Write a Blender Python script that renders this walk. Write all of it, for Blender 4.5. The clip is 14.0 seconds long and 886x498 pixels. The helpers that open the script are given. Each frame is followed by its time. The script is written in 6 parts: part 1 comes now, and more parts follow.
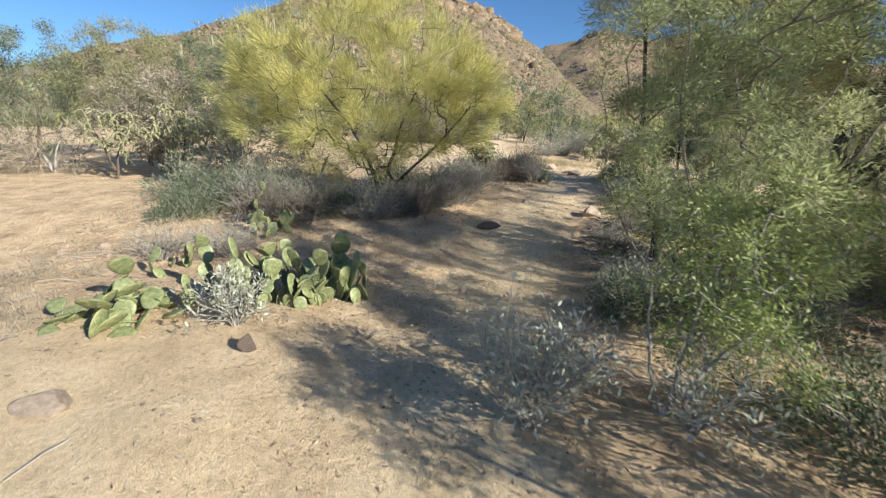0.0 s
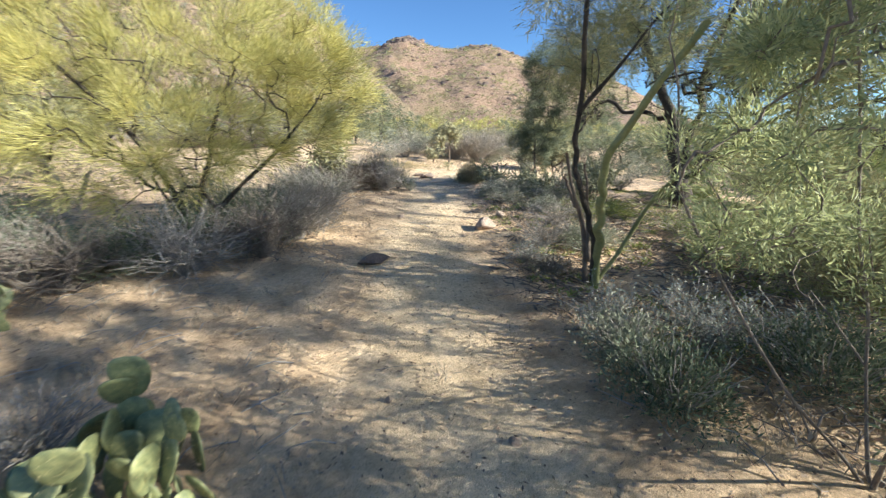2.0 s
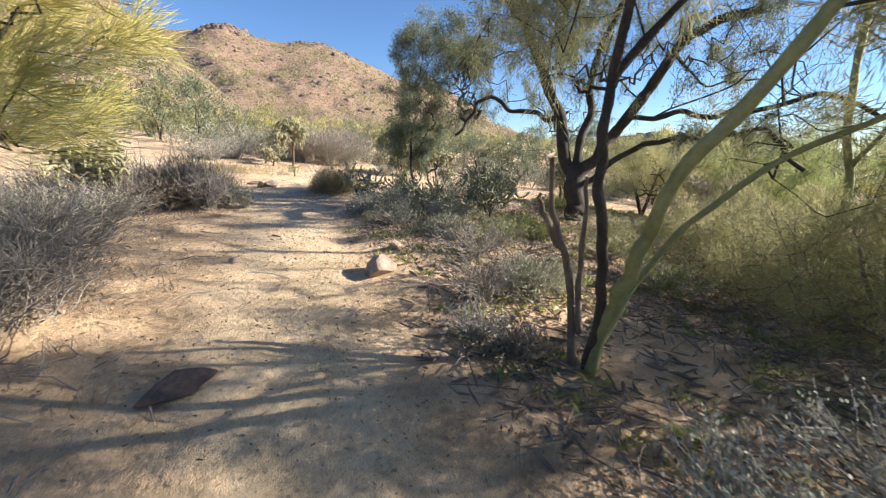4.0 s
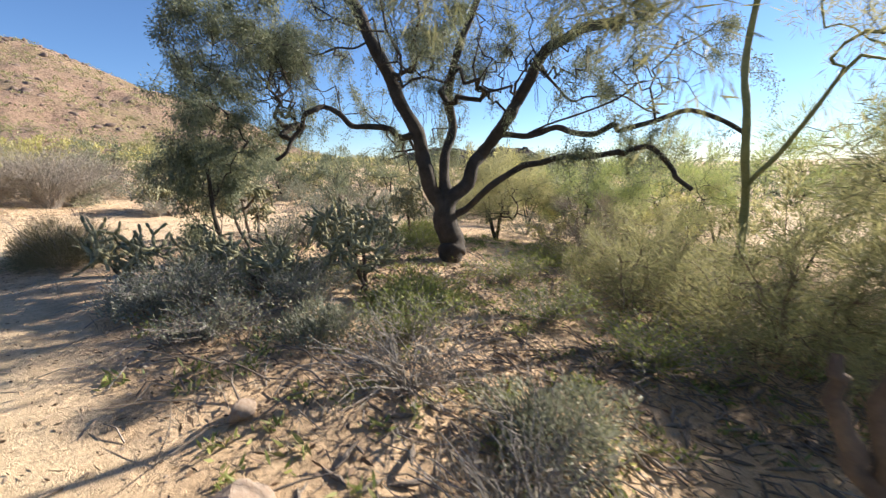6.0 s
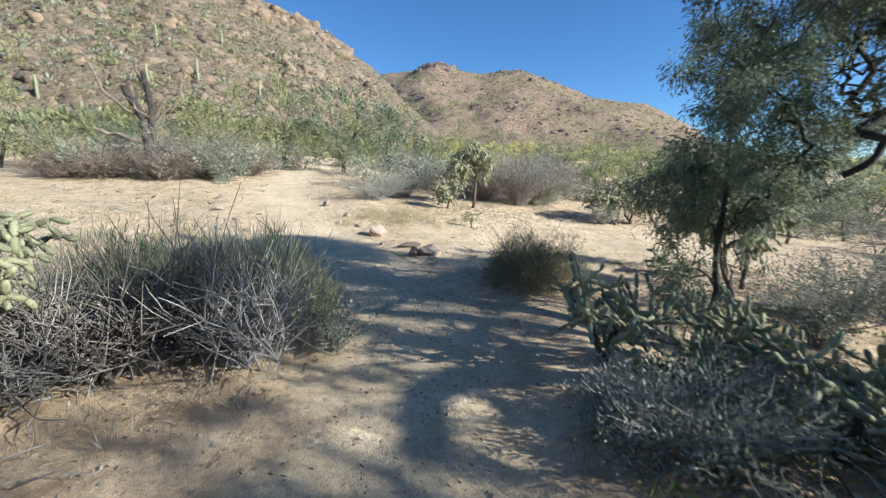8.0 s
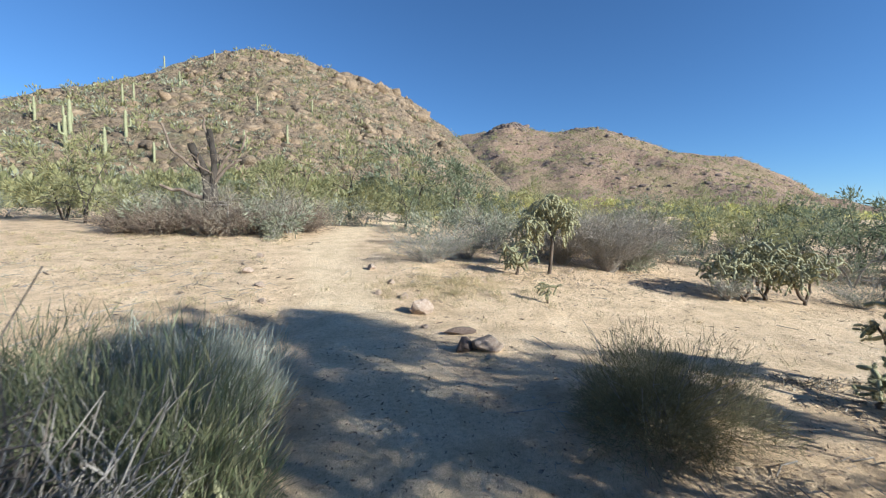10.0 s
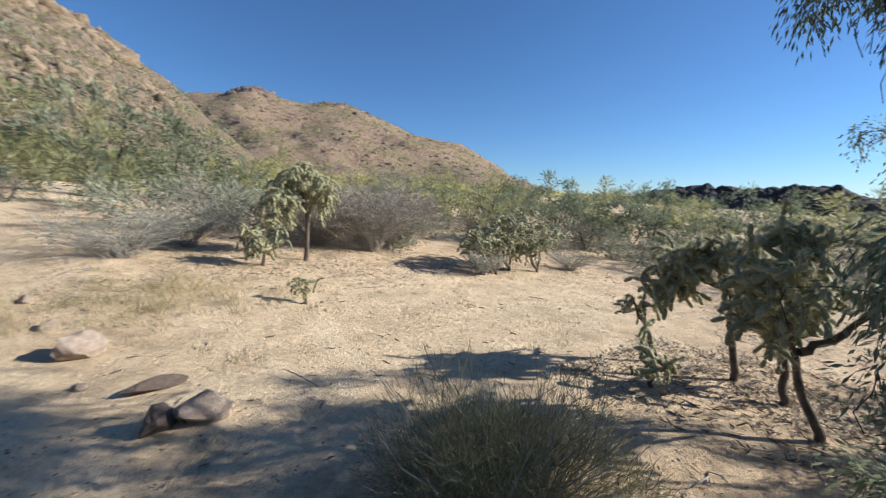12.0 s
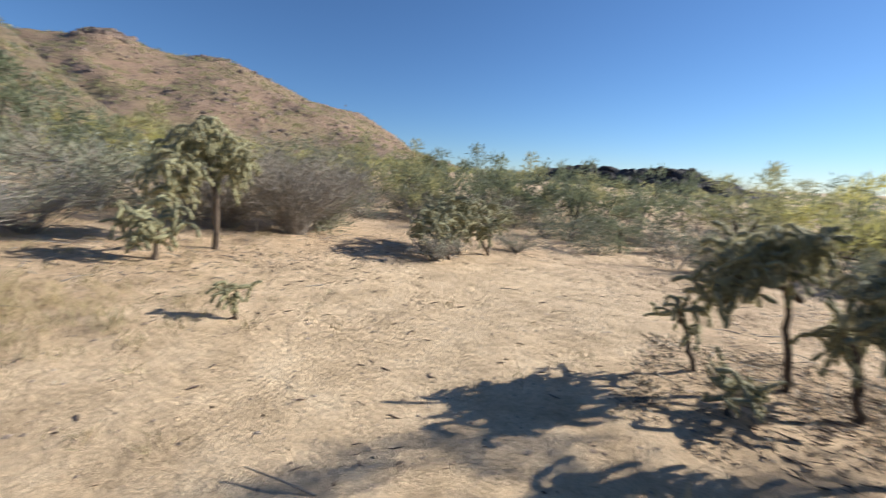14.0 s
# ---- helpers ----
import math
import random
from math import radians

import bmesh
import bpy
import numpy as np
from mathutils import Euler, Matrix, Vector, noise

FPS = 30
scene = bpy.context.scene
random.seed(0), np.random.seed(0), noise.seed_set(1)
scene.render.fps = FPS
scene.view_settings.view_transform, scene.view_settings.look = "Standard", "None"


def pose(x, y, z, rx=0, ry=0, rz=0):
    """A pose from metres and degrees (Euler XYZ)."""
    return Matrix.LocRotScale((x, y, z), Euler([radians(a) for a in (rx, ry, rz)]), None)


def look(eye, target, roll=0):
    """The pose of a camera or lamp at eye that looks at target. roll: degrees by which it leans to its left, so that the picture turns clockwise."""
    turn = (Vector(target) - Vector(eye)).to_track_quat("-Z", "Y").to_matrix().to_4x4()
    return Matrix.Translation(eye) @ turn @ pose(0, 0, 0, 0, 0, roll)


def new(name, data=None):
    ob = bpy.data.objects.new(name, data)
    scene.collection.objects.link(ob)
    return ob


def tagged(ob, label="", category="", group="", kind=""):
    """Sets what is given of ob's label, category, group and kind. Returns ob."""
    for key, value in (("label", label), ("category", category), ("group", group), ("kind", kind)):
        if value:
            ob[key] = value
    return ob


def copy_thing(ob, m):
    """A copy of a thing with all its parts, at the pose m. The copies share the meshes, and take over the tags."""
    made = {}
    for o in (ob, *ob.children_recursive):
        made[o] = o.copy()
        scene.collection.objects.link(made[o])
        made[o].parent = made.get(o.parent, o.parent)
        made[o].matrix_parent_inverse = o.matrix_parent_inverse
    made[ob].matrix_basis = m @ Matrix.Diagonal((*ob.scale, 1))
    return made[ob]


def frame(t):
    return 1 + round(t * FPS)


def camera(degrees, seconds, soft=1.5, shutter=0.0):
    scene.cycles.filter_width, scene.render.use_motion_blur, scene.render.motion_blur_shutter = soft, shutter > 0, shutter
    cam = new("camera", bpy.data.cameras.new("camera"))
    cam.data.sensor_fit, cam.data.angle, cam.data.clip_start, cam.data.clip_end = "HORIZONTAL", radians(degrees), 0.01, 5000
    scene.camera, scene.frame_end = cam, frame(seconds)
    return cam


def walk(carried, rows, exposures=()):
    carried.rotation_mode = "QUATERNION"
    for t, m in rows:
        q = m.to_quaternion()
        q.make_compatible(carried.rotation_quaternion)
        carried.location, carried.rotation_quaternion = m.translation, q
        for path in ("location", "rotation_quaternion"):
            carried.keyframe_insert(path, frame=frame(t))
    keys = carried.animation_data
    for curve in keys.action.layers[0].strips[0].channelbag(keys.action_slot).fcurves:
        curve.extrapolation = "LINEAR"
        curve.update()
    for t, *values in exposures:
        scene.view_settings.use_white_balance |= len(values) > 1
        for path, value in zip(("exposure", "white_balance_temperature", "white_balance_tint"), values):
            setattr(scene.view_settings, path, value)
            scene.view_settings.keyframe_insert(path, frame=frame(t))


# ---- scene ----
cam = camera(93.4, 14.0, soft=1.25, shutter=0.25)
PATH = [
    (0, (-0.162, 0.308, 1.485), (-0.101, 2.244, 0.987), 1.3),
    (0.5, (-0.405, 0.847, 1.516), (-0.285, 2.784, 1.033), 1.2),
    (1, (-0.483, 1.429, 1.514), (-0.233, 3.358, 1.049), 0.9),
    (1.5, (-0.586, 1.95, 1.495), (-0.1, 3.832, 1.027), 0.2),
    (2, (-0.533, 2.532, 1.465), (0.298, 4.286, 0.983), -0.3),
    (2.5, (-0.378, 3.111, 1.433), (0.831, 4.638, 0.979), 1.1),
    (2.7, (-0.336, 3.334, 1.416), (0.971, 4.783, 0.976), 2.0),
    (4.8, (0.983, 5.885, 1.433), (2.532, 7.023, 0.879), -1.5),
    (5, (1.16, 6.099, 1.465), (2.86, 7.0, 0.921), -1.0),
    (5.5, (1.565, 6.538, 1.536), (3.438, 7.059, 1.066), -0.7),
    (6, (1.826, 7.091, 1.579), (3.712, 7.629, 1.189), -1.1),
    (6.5, (2.143, 7.646, 1.585), (3.857, 8.602, 1.199), -2.4),
    (7, (2.372, 8.224, 1.63), (3.74, 9.618, 1.197), -0.7),
    (7.5, (2.588, 8.686, 1.685), (3.614, 10.353, 1.278), 0.1),
    (8, (2.828, 9.193, 1.755), (3.553, 11.019, 1.377), 0.4),
    (8.5, (3.033, 9.651, 1.792), (3.566, 11.545, 1.435), 0.1),
    (8.7, (3.111, 9.81, 1.804), (3.546, 11.739, 1.505), -0.3),
    (10.8, (3.903, 11.551, 1.797), (4.336, 13.5, 1.689), 1.5),
    (11, (3.979, 11.671, 1.8), (4.543, 13.585, 1.671), 1.1),
    (11.5, (4.189, 12.006, 1.814), (5.182, 13.733, 1.632), 0.7),
    (12, (4.3, 12.394, 1.8), (5.695, 13.809, 1.575), 0.8),
    (12.5, (4.445, 12.765, 1.779), (6.129, 13.814, 1.522), 1.0),
    (13, (4.524, 13.088, 1.807), (6.394, 13.761, 1.579), 1.5),
    (13.5, (4.579, 13.38, 1.818), (6.486, 13.924, 1.566), 2.0),
    (14, (4.645, 13.858, 1.794), (6.323, 14.893, 1.457), 2.3),
]
walk(cam, [(t, look(eye, target, roll)) for t, eye, target, roll in PATH],
     exposures=[(0, 0.90, 6000, 5), (1.0, 0.90, 5850, 4), (2.0, 1.38, 5900, 6), (2.5, 1.48, 6050, 9), (5.0, 1.30, 6400, 14), (6.0, 1.28, 6400, 14), (7.0, 1.12, 6000, 10), (8.0, 1.00, 5400, 4), (9.5, 0.90, 5550, 5), (11.0, 0.82, 5550, 5), (12.5, 0.72, 5850, 9), (14.0, 0.66, 5950, 10)])

# ---- light ----
SUN_AZ, SUN_EL = 130.0, 24.5
sun_way = Vector((math.sin(radians(SUN_AZ)) * math.cos(radians(SUN_EL)), math.cos(radians(SUN_AZ)) * math.cos(radians(SUN_EL)), math.sin(radians(SUN_EL))))
world = bpy.data.worlds.new("desert_sky")
scene.world = world
world.use_nodes = True
sky = world.node_tree.nodes.new("ShaderNodeTexSky")
sky.sky_type, sky.sun_disc = "NISHITA", False
sky.sun_elevation, sky.sun_rotation = radians(SUN_EL), radians(SUN_AZ)
sky.altitude, sky.air_density, sky.dust_density, sky.ozone_density = 900, 1.0, 0.1, 6.0
world.node_tree.links.new(sky.outputs[0], world.node_tree.nodes["Background"].inputs[0])
world.node_tree.nodes["Background"].inputs[1].default_value = 0.072
sun = new("sun", bpy.data.lights.new("sun", "SUN"))
sun.data.energy, sun.data.angle, sun.data.color = 5.0, radians(0.53), (1.0, 0.915, 0.765)
sun.matrix_world = look((0, 0, 60), Vector((0, 0, 60)) - sun_way)

# ---- materials ----
def nodes_of(name):
    mat = bpy.data.materials.new(name)
    mat.use_nodes = True
    nt = mat.node_tree
    return mat, nt, nt.nodes["Principled BSDF"]


def ramp_node(nt, source, stops):
    ramp = nt.nodes.new("ShaderNodeValToRGB")
    while len(ramp.color_ramp.elements) < len(stops):
        ramp.color_ramp.elements.new(0.5)
    for e, (at, col) in zip(ramp.color_ramp.elements, stops):
        e.position, e.color = at, (*col, 1)
    nt.links.new(source, ramp.inputs[0])
    return ramp.outputs[0]


def noise_node(nt, scale, detail=4.0, rough=0.55, kind="Object"):
    tex = nt.nodes.new("ShaderNodeTexNoise")
    tex.inputs["Scale"].default_value, tex.inputs["Detail"].default_value, tex.inputs["Roughness"].default_value = scale, detail, rough
    nt.links.new(nt.nodes.new("ShaderNodeTexCoord").outputs[kind], tex.inputs["Vector"])
    return tex.outputs["Fac"]


def mixed(nt, fac, a, b, blend="MIX"):
    mx = nt.nodes.new("ShaderNodeMix")
    mx.data_type, mx.blend_type = "RGBA", blend
    for sock, value in ((mx.inputs[0], fac), (mx.inputs[6], a), (mx.inputs[7], b)):
        if isinstance(value, (int, float)):
            sock.default_value = value
        elif isinstance(value, tuple):
            sock.default_value = (*value, 1)
        else:
            nt.links.new(value, sock)
    return mx.outputs[2]


def bumped(nt, bsdf, height, strength, distance):
    b = nt.nodes.new("ShaderNodeBump")
    b.inputs["Strength"].default_value, b.inputs["Distance"].default_value = strength, distance
    nt.links.new(height, b.inputs["Height"])
    nt.links.new(b.outputs[0], bsdf.inputs["Normal"])


def leaf_material(name, cols, translucent=0.35, rough=0.6):
    """Foliage whose single leaves vary in colour and let some light through."""
    mat, nt, bsdf = nodes_of(name)
    geo = nt.nodes.new("ShaderNodeNewGeometry")
    n = len(cols)
    col = ramp_node(nt, geo.outputs["Random Per Island"], [(k / max(1, n - 1), c) for k, c in enumerate(cols)])
    big = noise_node(nt, 1.3, 3)
    shade = ramp_node(nt, big, [(0.3, (0.72, 0.74, 0.7)), (0.7, (1.2, 1.16, 1.05))])
    col = mixed(nt, 1.0, col, shade, "MULTIPLY")
    nt.links.new(col, bsdf.inputs["Base Color"])
    bsdf.inputs["Roughness"].default_value = rough
    tr = nt.nodes.new("ShaderNodeBsdfTranslucent")
    nt.links.new(col, tr.inputs[0])
    ms = nt.nodes.new("ShaderNodeMixShader")
    ms.inputs[0].default_value = translucent
    nt.links.new(bsdf.outputs[0], ms.inputs[1])
    nt.links.new(tr.outputs[0], ms.inputs[2])
    nt.links.new(ms.outputs[0], nt.nodes["Material Output"].inputs[0])
    return mat


def rough_material(name, stops, scale, fine, bump=0.6, dist=0.02, rough=0.9, island=0.0):
    """Bark, rock and other rough matter: two scales of colour noise and relief."""
    mat, nt, bsdf = nodes_of(name)
    a, b = noise_node(nt, scale, 5, 0.6), noise_node(nt, fine, 6, 0.65)
    col = ramp_node(nt, a, stops)
    col = mixed(nt, 0.55, col, ramp_node(nt, b, [(0.25, (0.55, 0.55, 0.55)), (0.75, (1.3, 1.3, 1.3))]), "MULTIPLY")
    if island:
        geo = nt.nodes.new("ShaderNodeNewGeometry")
        col = mixed(nt, island, col, ramp_node(nt, geo.outputs["Random Per Island"], [(0, (0.45, 0.45, 0.47)), (0.5, (0.95, 0.9, 0.85)), (1, (1.5, 1.4, 1.3))]), "MULTIPLY")
    nt.links.new(col, bsdf.inputs["Base Color"])
    bsdf.inputs["Roughness"].default_value = rough
    bumped(nt, bsdf, b, bump, dist)
    return mat


PALO = leaf_material("palo_verde_leaf", [(0.42, 0.41, 0.14), (0.57, 0.53, 0.20), (0.68, 0.62, 0.28), (0.48, 0.46, 0.16)], 0.45)
PALO_GREEN = leaf_material("palo_verde_leaf_green", [(0.24, 0.32, 0.13), (0.38, 0.45, 0.18), (0.50, 0.53, 0.22), (0.30, 0.36, 0.15)], 0.45)
OLIVE = leaf_material("olive_twig_leaf", [(0.23, 0.235, 0.115), (0.35, 0.345, 0.175), (0.46, 0.435, 0.235), (0.29, 0.28, 0.15)], 0.5)
CREOSOTE = leaf_material("creosote_leaf", [(0.22, 0.26, 0.14), (0.34, 0.38, 0.205), (0.45, 0.475, 0.26), (0.51, 0.53, 0.30)], 0.52)
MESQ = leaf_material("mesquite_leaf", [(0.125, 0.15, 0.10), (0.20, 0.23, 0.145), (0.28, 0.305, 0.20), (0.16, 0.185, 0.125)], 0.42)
# Dark green leaf with the shade under the trees put into its colour.
DEEP_SHADE = leaf_material("shaded_dark_green_leaf", [(0.06, 0.085, 0.05), (0.10, 0.135, 0.08), (0.16, 0.19, 0.12), (0.22, 0.24, 0.17)], 0.25)
SAGE = leaf_material("gray_green_leaf", [(0.15, 0.165, 0.115), (0.26, 0.275, 0.20), (0.43, 0.435, 0.34), (0.195, 0.21, 0.155)], 0.25)
PALE = leaf_material("brittlebush_leaf", [(0.29, 0.31, 0.27), (0.41, 0.42, 0.38), (0.52, 0.52, 0.47), (0.21, 0.24, 0.19)], 0.2)
LIME = leaf_material("lime_herb_leaf", [(0.22, 0.29, 0.10), (0.34, 0.41, 0.15), (0.46, 0.50, 0.21), (0.27, 0.33, 0.13)], 0.4)
DRY = leaf_material("dry_twig", [(0.20, 0.17, 0.13), (0.30, 0.26, 0.21), (0.38, 0.33, 0.27), (0.15, 0.12, 0.10)], 0.1)
STRAW = leaf_material("dry_grass_blade", [(0.34, 0.27, 0.14), (0.48, 0.39, 0.22), (0.56, 0.47, 0.29), (0.22, 0.19, 0.10)], 0.25)
CLUMP = leaf_material("olive_brown_grass", [(0.15, 0.13, 0.075), (0.27, 0.24, 0.13), (0.38, 0.33, 0.20), (0.20, 0.19, 0.10)], 0.25)
REED = leaf_material("green_reed_stem", [(0.12, 0.15, 0.08), (0.20, 0.22, 0.12), (0.29, 0.28, 0.17), (0.16, 0.17, 0.12)], 0.2)
HERB = leaf_material("weed_leaf", [(0.13, 0.18, 0.05), (0.25, 0.30, 0.09), (0.40, 0.42, 0.14), (0.20, 0.20, 0.10)], 0.35)
LITTER = leaf_material("leaf_litter", [(0.13, 0.085, 0.06), (0.23, 0.16, 0.115), (0.34, 0.25, 0.19), (0.44, 0.37, 0.30)], 0.0, 0.9)
SPINE = leaf_material("cholla_spine", [(0.60, 0.52, 0.30), (0.72, 0.64, 0.40), (0.80, 0.73, 0.50), (0.46, 0.41, 0.22)], 0.45)
JOINT = rough_material("cholla_joint", [(0.3, (0.19, 0.195, 0.105)), (0.7, (0.36, 0.35, 0.21))], 6, 60, 0.8, 0.01, 0.7, 0.5)
BARK = rough_material("dark_bark", [(0.3, (0.035, 0.028, 0.022)), (0.7, (0.10, 0.08, 0.065))], 5, 45, 1.0, 0.03)
CHOLLA_BARK = rough_material("cholla_bark", [(0.3, (0.065, 0.047, 0.034)), (0.7, (0.19, 0.14, 0.10))], 7, 50, 1.0, 0.02)
GREEN_BARK = rough_material("green_bark", [(0.3, (0.19, 0.20, 0.085)), (0.6, (0.30, 0.30, 0.13)), (0.8, (0.16, 0.14, 0.09))], 4, 40, 0.5, 0.01, 0.7)
TAN_BARK = rough_material("weathered_wood", [(0.3, (0.14, 0.10, 0.075)), (0.7, (0.30, 0.23, 0.175))], 5, 55, 0.9, 0.02)
GRAY_WOOD = rough_material("gray_twig_wood", [(0.3, (0.22, 0.195, 0.17)), (0.7, (0.47, 0.43, 0.39))], 8, 70, 0.6, 0.01)
DEAD_WOOD = rough_material("bleached_dead_wood", [(0.3, (0.13, 0.105, 0.085)), (0.7, (0.31, 0.26, 0.215))], 4, 50, 0.9, 0.02)
PAD = rough_material("prickly_pear_skin", [(0.3, (0.12, 0.145, 0.075)), (0.5, (0.21, 0.23, 0.105)), (0.75, (0.38, 0.375, 0.17))], 5, 40, 0.25, 0.004, 0.5)
SAGUARO = rough_material("saguaro_skin", [(0.3, (0.22, 0.225, 0.12)), (0.7, (0.34, 0.335, 0.19))], 3, 20, 0.5, 0.05, 0.7)
HILL_STONE = rough_material("brown_granite", [(0.3, (0.15, 0.11, 0.075)), (0.55, (0.28, 0.21, 0.14)), (0.75, (0.39, 0.31, 0.22))], 0.9, 5, 1.0, 0.25, 0.9, 0.6)
STONE = rough_material("tan_granite", [(0.3, (0.36, 0.25, 0.185)), (0.55, (0.50, 0.385, 0.30)), (0.75, (0.60, 0.50, 0.41))], 3, 25, 0.8, 0.03, 0.9)
GRIT = rough_material("mixed_grit", [(0.3, (0.28, 0.20, 0.145)), (0.55, (0.42, 0.33, 0.255)), (0.75, (0.52, 0.44, 0.36))], 3, 25, 0.8, 0.03, 0.9, 0.6)
DARK_STONE = rough_material("dark_stone", [(0.3, (0.12, 0.085, 0.07)), (0.7, (0.24, 0.175, 0.14))], 6, 40, 0.8, 0.02)
BLACK_ROCK = rough_material("dark_volcanic_rock", [(0.3, (0.035, 0.03, 0.032)), (0.6, (0.07, 0.06, 0.058)), (0.8, (0.13, 0.11, 0.09))], 0.35, 2.0, 1.0, 0.6)

# trail centre line in the plan
TRAIL_Y = (-6, 0, 3, 6, 8, 10, 12, 14, 16.5, 19, 22, 26, 31)
TRAIL_X = (-2.2, -0.7, 0.1, 0.95, 1.75, 2.75, 3.75, 3.9, 3.55, 3.2, 2.85, 3.6, 5.4)


def sandy():
    """Decomposed granite sand: pale on the trail and the clearing, browner and pebbly beside it."""
    mat, nt, bsdf = nodes_of("desert_sand")
    big, mid, fine, grit = noise_node(nt, 0.35, 4), noise_node(nt, 2.6, 5, 0.6), noise_node(nt, 22, 6, 0.7), noise_node(nt, 140, 3, 0.7)
    att = nt.nodes.new("ShaderNodeAttribute")
    att.attribute_name = "trail"
    base = ramp_node(nt, mid, [(0.3, (0.62, 0.465, 0.285)), (0.55, (0.74, 0.57, 0.37)), (0.75, (0.79, 0.63, 0.43))])
    side = ramp_node(nt, mid, [(0.3, (0.40, 0.28, 0.17)), (0.5, (0.61, 0.44, 0.275)), (0.72, (0.73, 0.555, 0.365))])
    col = mixed(nt, att.outputs["Fac"], side, base)
    col = mixed(nt, 0.5, col, ramp_node(nt, big, [(0.3, (0.85, 0.83, 0.8)), (0.7, (1.1, 1.1, 1.1))]), "MULTIPLY")
    col = mixed(nt, 0.6, col, ramp_node(nt, fine, [(0.3, (0.66, 0.63, 0.6)), (0.5, (1, 1, 1)), (0.75, (1.22, 1.2, 1.18))]), "MULTIPLY")
    col = mixed(nt, 0.75, col, ramp_node(nt, grit, [(0.34, (0.55, 0.5, 0.46)), (0.46, (1.02, 1.02, 1.02)), (0.62, (1.3, 1.3, 1.3))]), "MULTIPLY")
    nt.links.new(col, bsdf.inputs["Base Color"])
    bsdf.inputs["Roughness"].default_value = 0.95
    lump = noise_node(nt, 21, 2, 0.5)
    col_l = mixed(nt, 0.4, col, ramp_node(nt, lump, [(0.34, (0.74, 0.70, 0.66)), (0.46, (1, 1, 1)), (0.7, (1.06, 1.06, 1.06))]), "MULTIPLY")
    nt.links.new(col_l, bsdf.inputs["Base Color"])
    add = nt.nodes.new("ShaderNodeMath")
    add.operation = "ADD"
    nt.links.new(fine, add.inputs[0])
    nt.links.new(grit, add.inputs[1])
    more = nt.nodes.new("ShaderNodeMath")
    more.operation = "MULTIPLY_ADD"
    more.inputs[1].default_value = 0.7
    nt.links.new(lump, more.inputs[0])
    nt.links.new(add.outputs[0], more.inputs[2])
    dent = noise_node(nt, 7.5, 3, 0.5)
    print_ = ramp_node(nt, dent, [(0.36, (0, 0, 0)), (0.5, (0.8, 0.8, 0.8)), (0.62, (1, 1, 1))])
    depth = nt.nodes.new("ShaderNodeMath")
    depth.operation = "MULTIPLY_ADD"
    depth.inputs[1].default_value, depth.inputs[2].default_value = -0.9, 1.05
    nt.links.new(att.outputs["Fac"], depth.inputs[0])
    deep = nt.nodes.new("ShaderNodeMath")
    deep.operation = "MULTIPLY_ADD"
    nt.links.new(print_, deep.inputs[0])
    nt.links.new(depth.outputs[0], deep.inputs[1])
    nt.links.new(more.outputs[0], deep.inputs[2])
    bumped(nt, bsdf, deep.outputs[0], 0.75, 0.03)
    return mat


def hill_material(name, rock, soil, green, scale):
    mat, nt, bsdf = nodes_of(name)
    a, b, c = noise_node(nt, 0.05 * scale, 6, 0.6), noise_node(nt, 0.35 * scale, 6, 0.7), noise_node(nt, 1.6 * scale, 5, 0.7)
    col = mixed(nt, ramp_node(nt, b, [(0.42, (0, 0, 0)), (0.6, (1, 1, 1))]), soil, rock)
    col = mixed(nt, ramp_node(nt, a, [(0.45, (0, 0, 0)), (0.68, (0.7, 0.7, 0.7))]), col, green)
    col = mixed(nt, 0.8, col, ramp_node(nt, c, [(0.32, (0.26, 0.25, 0.23)), (0.48, (0.95, 0.95, 0.95)), (0.68, (1.4, 1.38, 1.34))]), "MULTIPLY")
    nt.links.new(col, bsdf.inputs["Base Color"])
    bsdf.inputs["Roughness"].default_value = 0.95
    bumped(nt, bsdf, c, 1.0, 1.6)
    return mat


SAND = sandy()
HILL_NEAR = hill_material("rocky_hillside", (0.34, 0.24, 0.165), (0.36, 0.275, 0.175), (0.24, 0.205, 0.10), 1.0)
HILL_FAR = hill_material("far_rocky_hillside", (0.33, 0.215, 0.15), (0.31, 0.215, 0.14), (0.20, 0.165, 0.075), 0.45)

# ---- mesh helpers ----
RNG = np.random.default_rng(7)


def make_mesh(name, verts, faces, material, smooth=False):
    """A mesh from arrays: verts (n, 3), and faces as one array (m, 3 or 4) or a list of such."""
    me = bpy.data.meshes.new(name)
    verts = np.asarray(verts, dtype=np.float32)
    sets = [np.asarray(f, dtype=np.int32) for f in (faces if isinstance(faces, list) else [faces]) if len(f)]
    me.vertices.add(len(verts))
    me.vertices.foreach_set("co", verts.ravel())
    loops = np.concatenate([f.ravel() for f in sets])
    sizes = np.concatenate([np.full(len(f), f.shape[1], dtype=np.int32) for f in sets])
    me.loops.add(len(loops))
    me.loops.foreach_set("vertex_index", loops)
    me.polygons.add(len(sizes))
    me.polygons.foreach_set("loop_start", np.concatenate([[0], np.cumsum(sizes)[:-1]]).astype(np.int32))
    me.update(calc_edges=True)
    me.validate()
    if smooth:
        me.polygons.foreach_set("use_smooth", np.ones(len(me.polygons), dtype=bool))
    me.materials.append(material)
    return me


def part_mesh(name, me, parent, label=""):
    ob = new(name, me)
    ob.parent = parent
    return tagged(ob, label)


def thing(name, place, label, category, group="", kind=""):
    """An Empty at a thing's base, which parents its parts."""
    ob = new(name)
    ob.location = place
    ob.empty_display_size = 0.1
    return tagged(ob, label, category, group, kind)


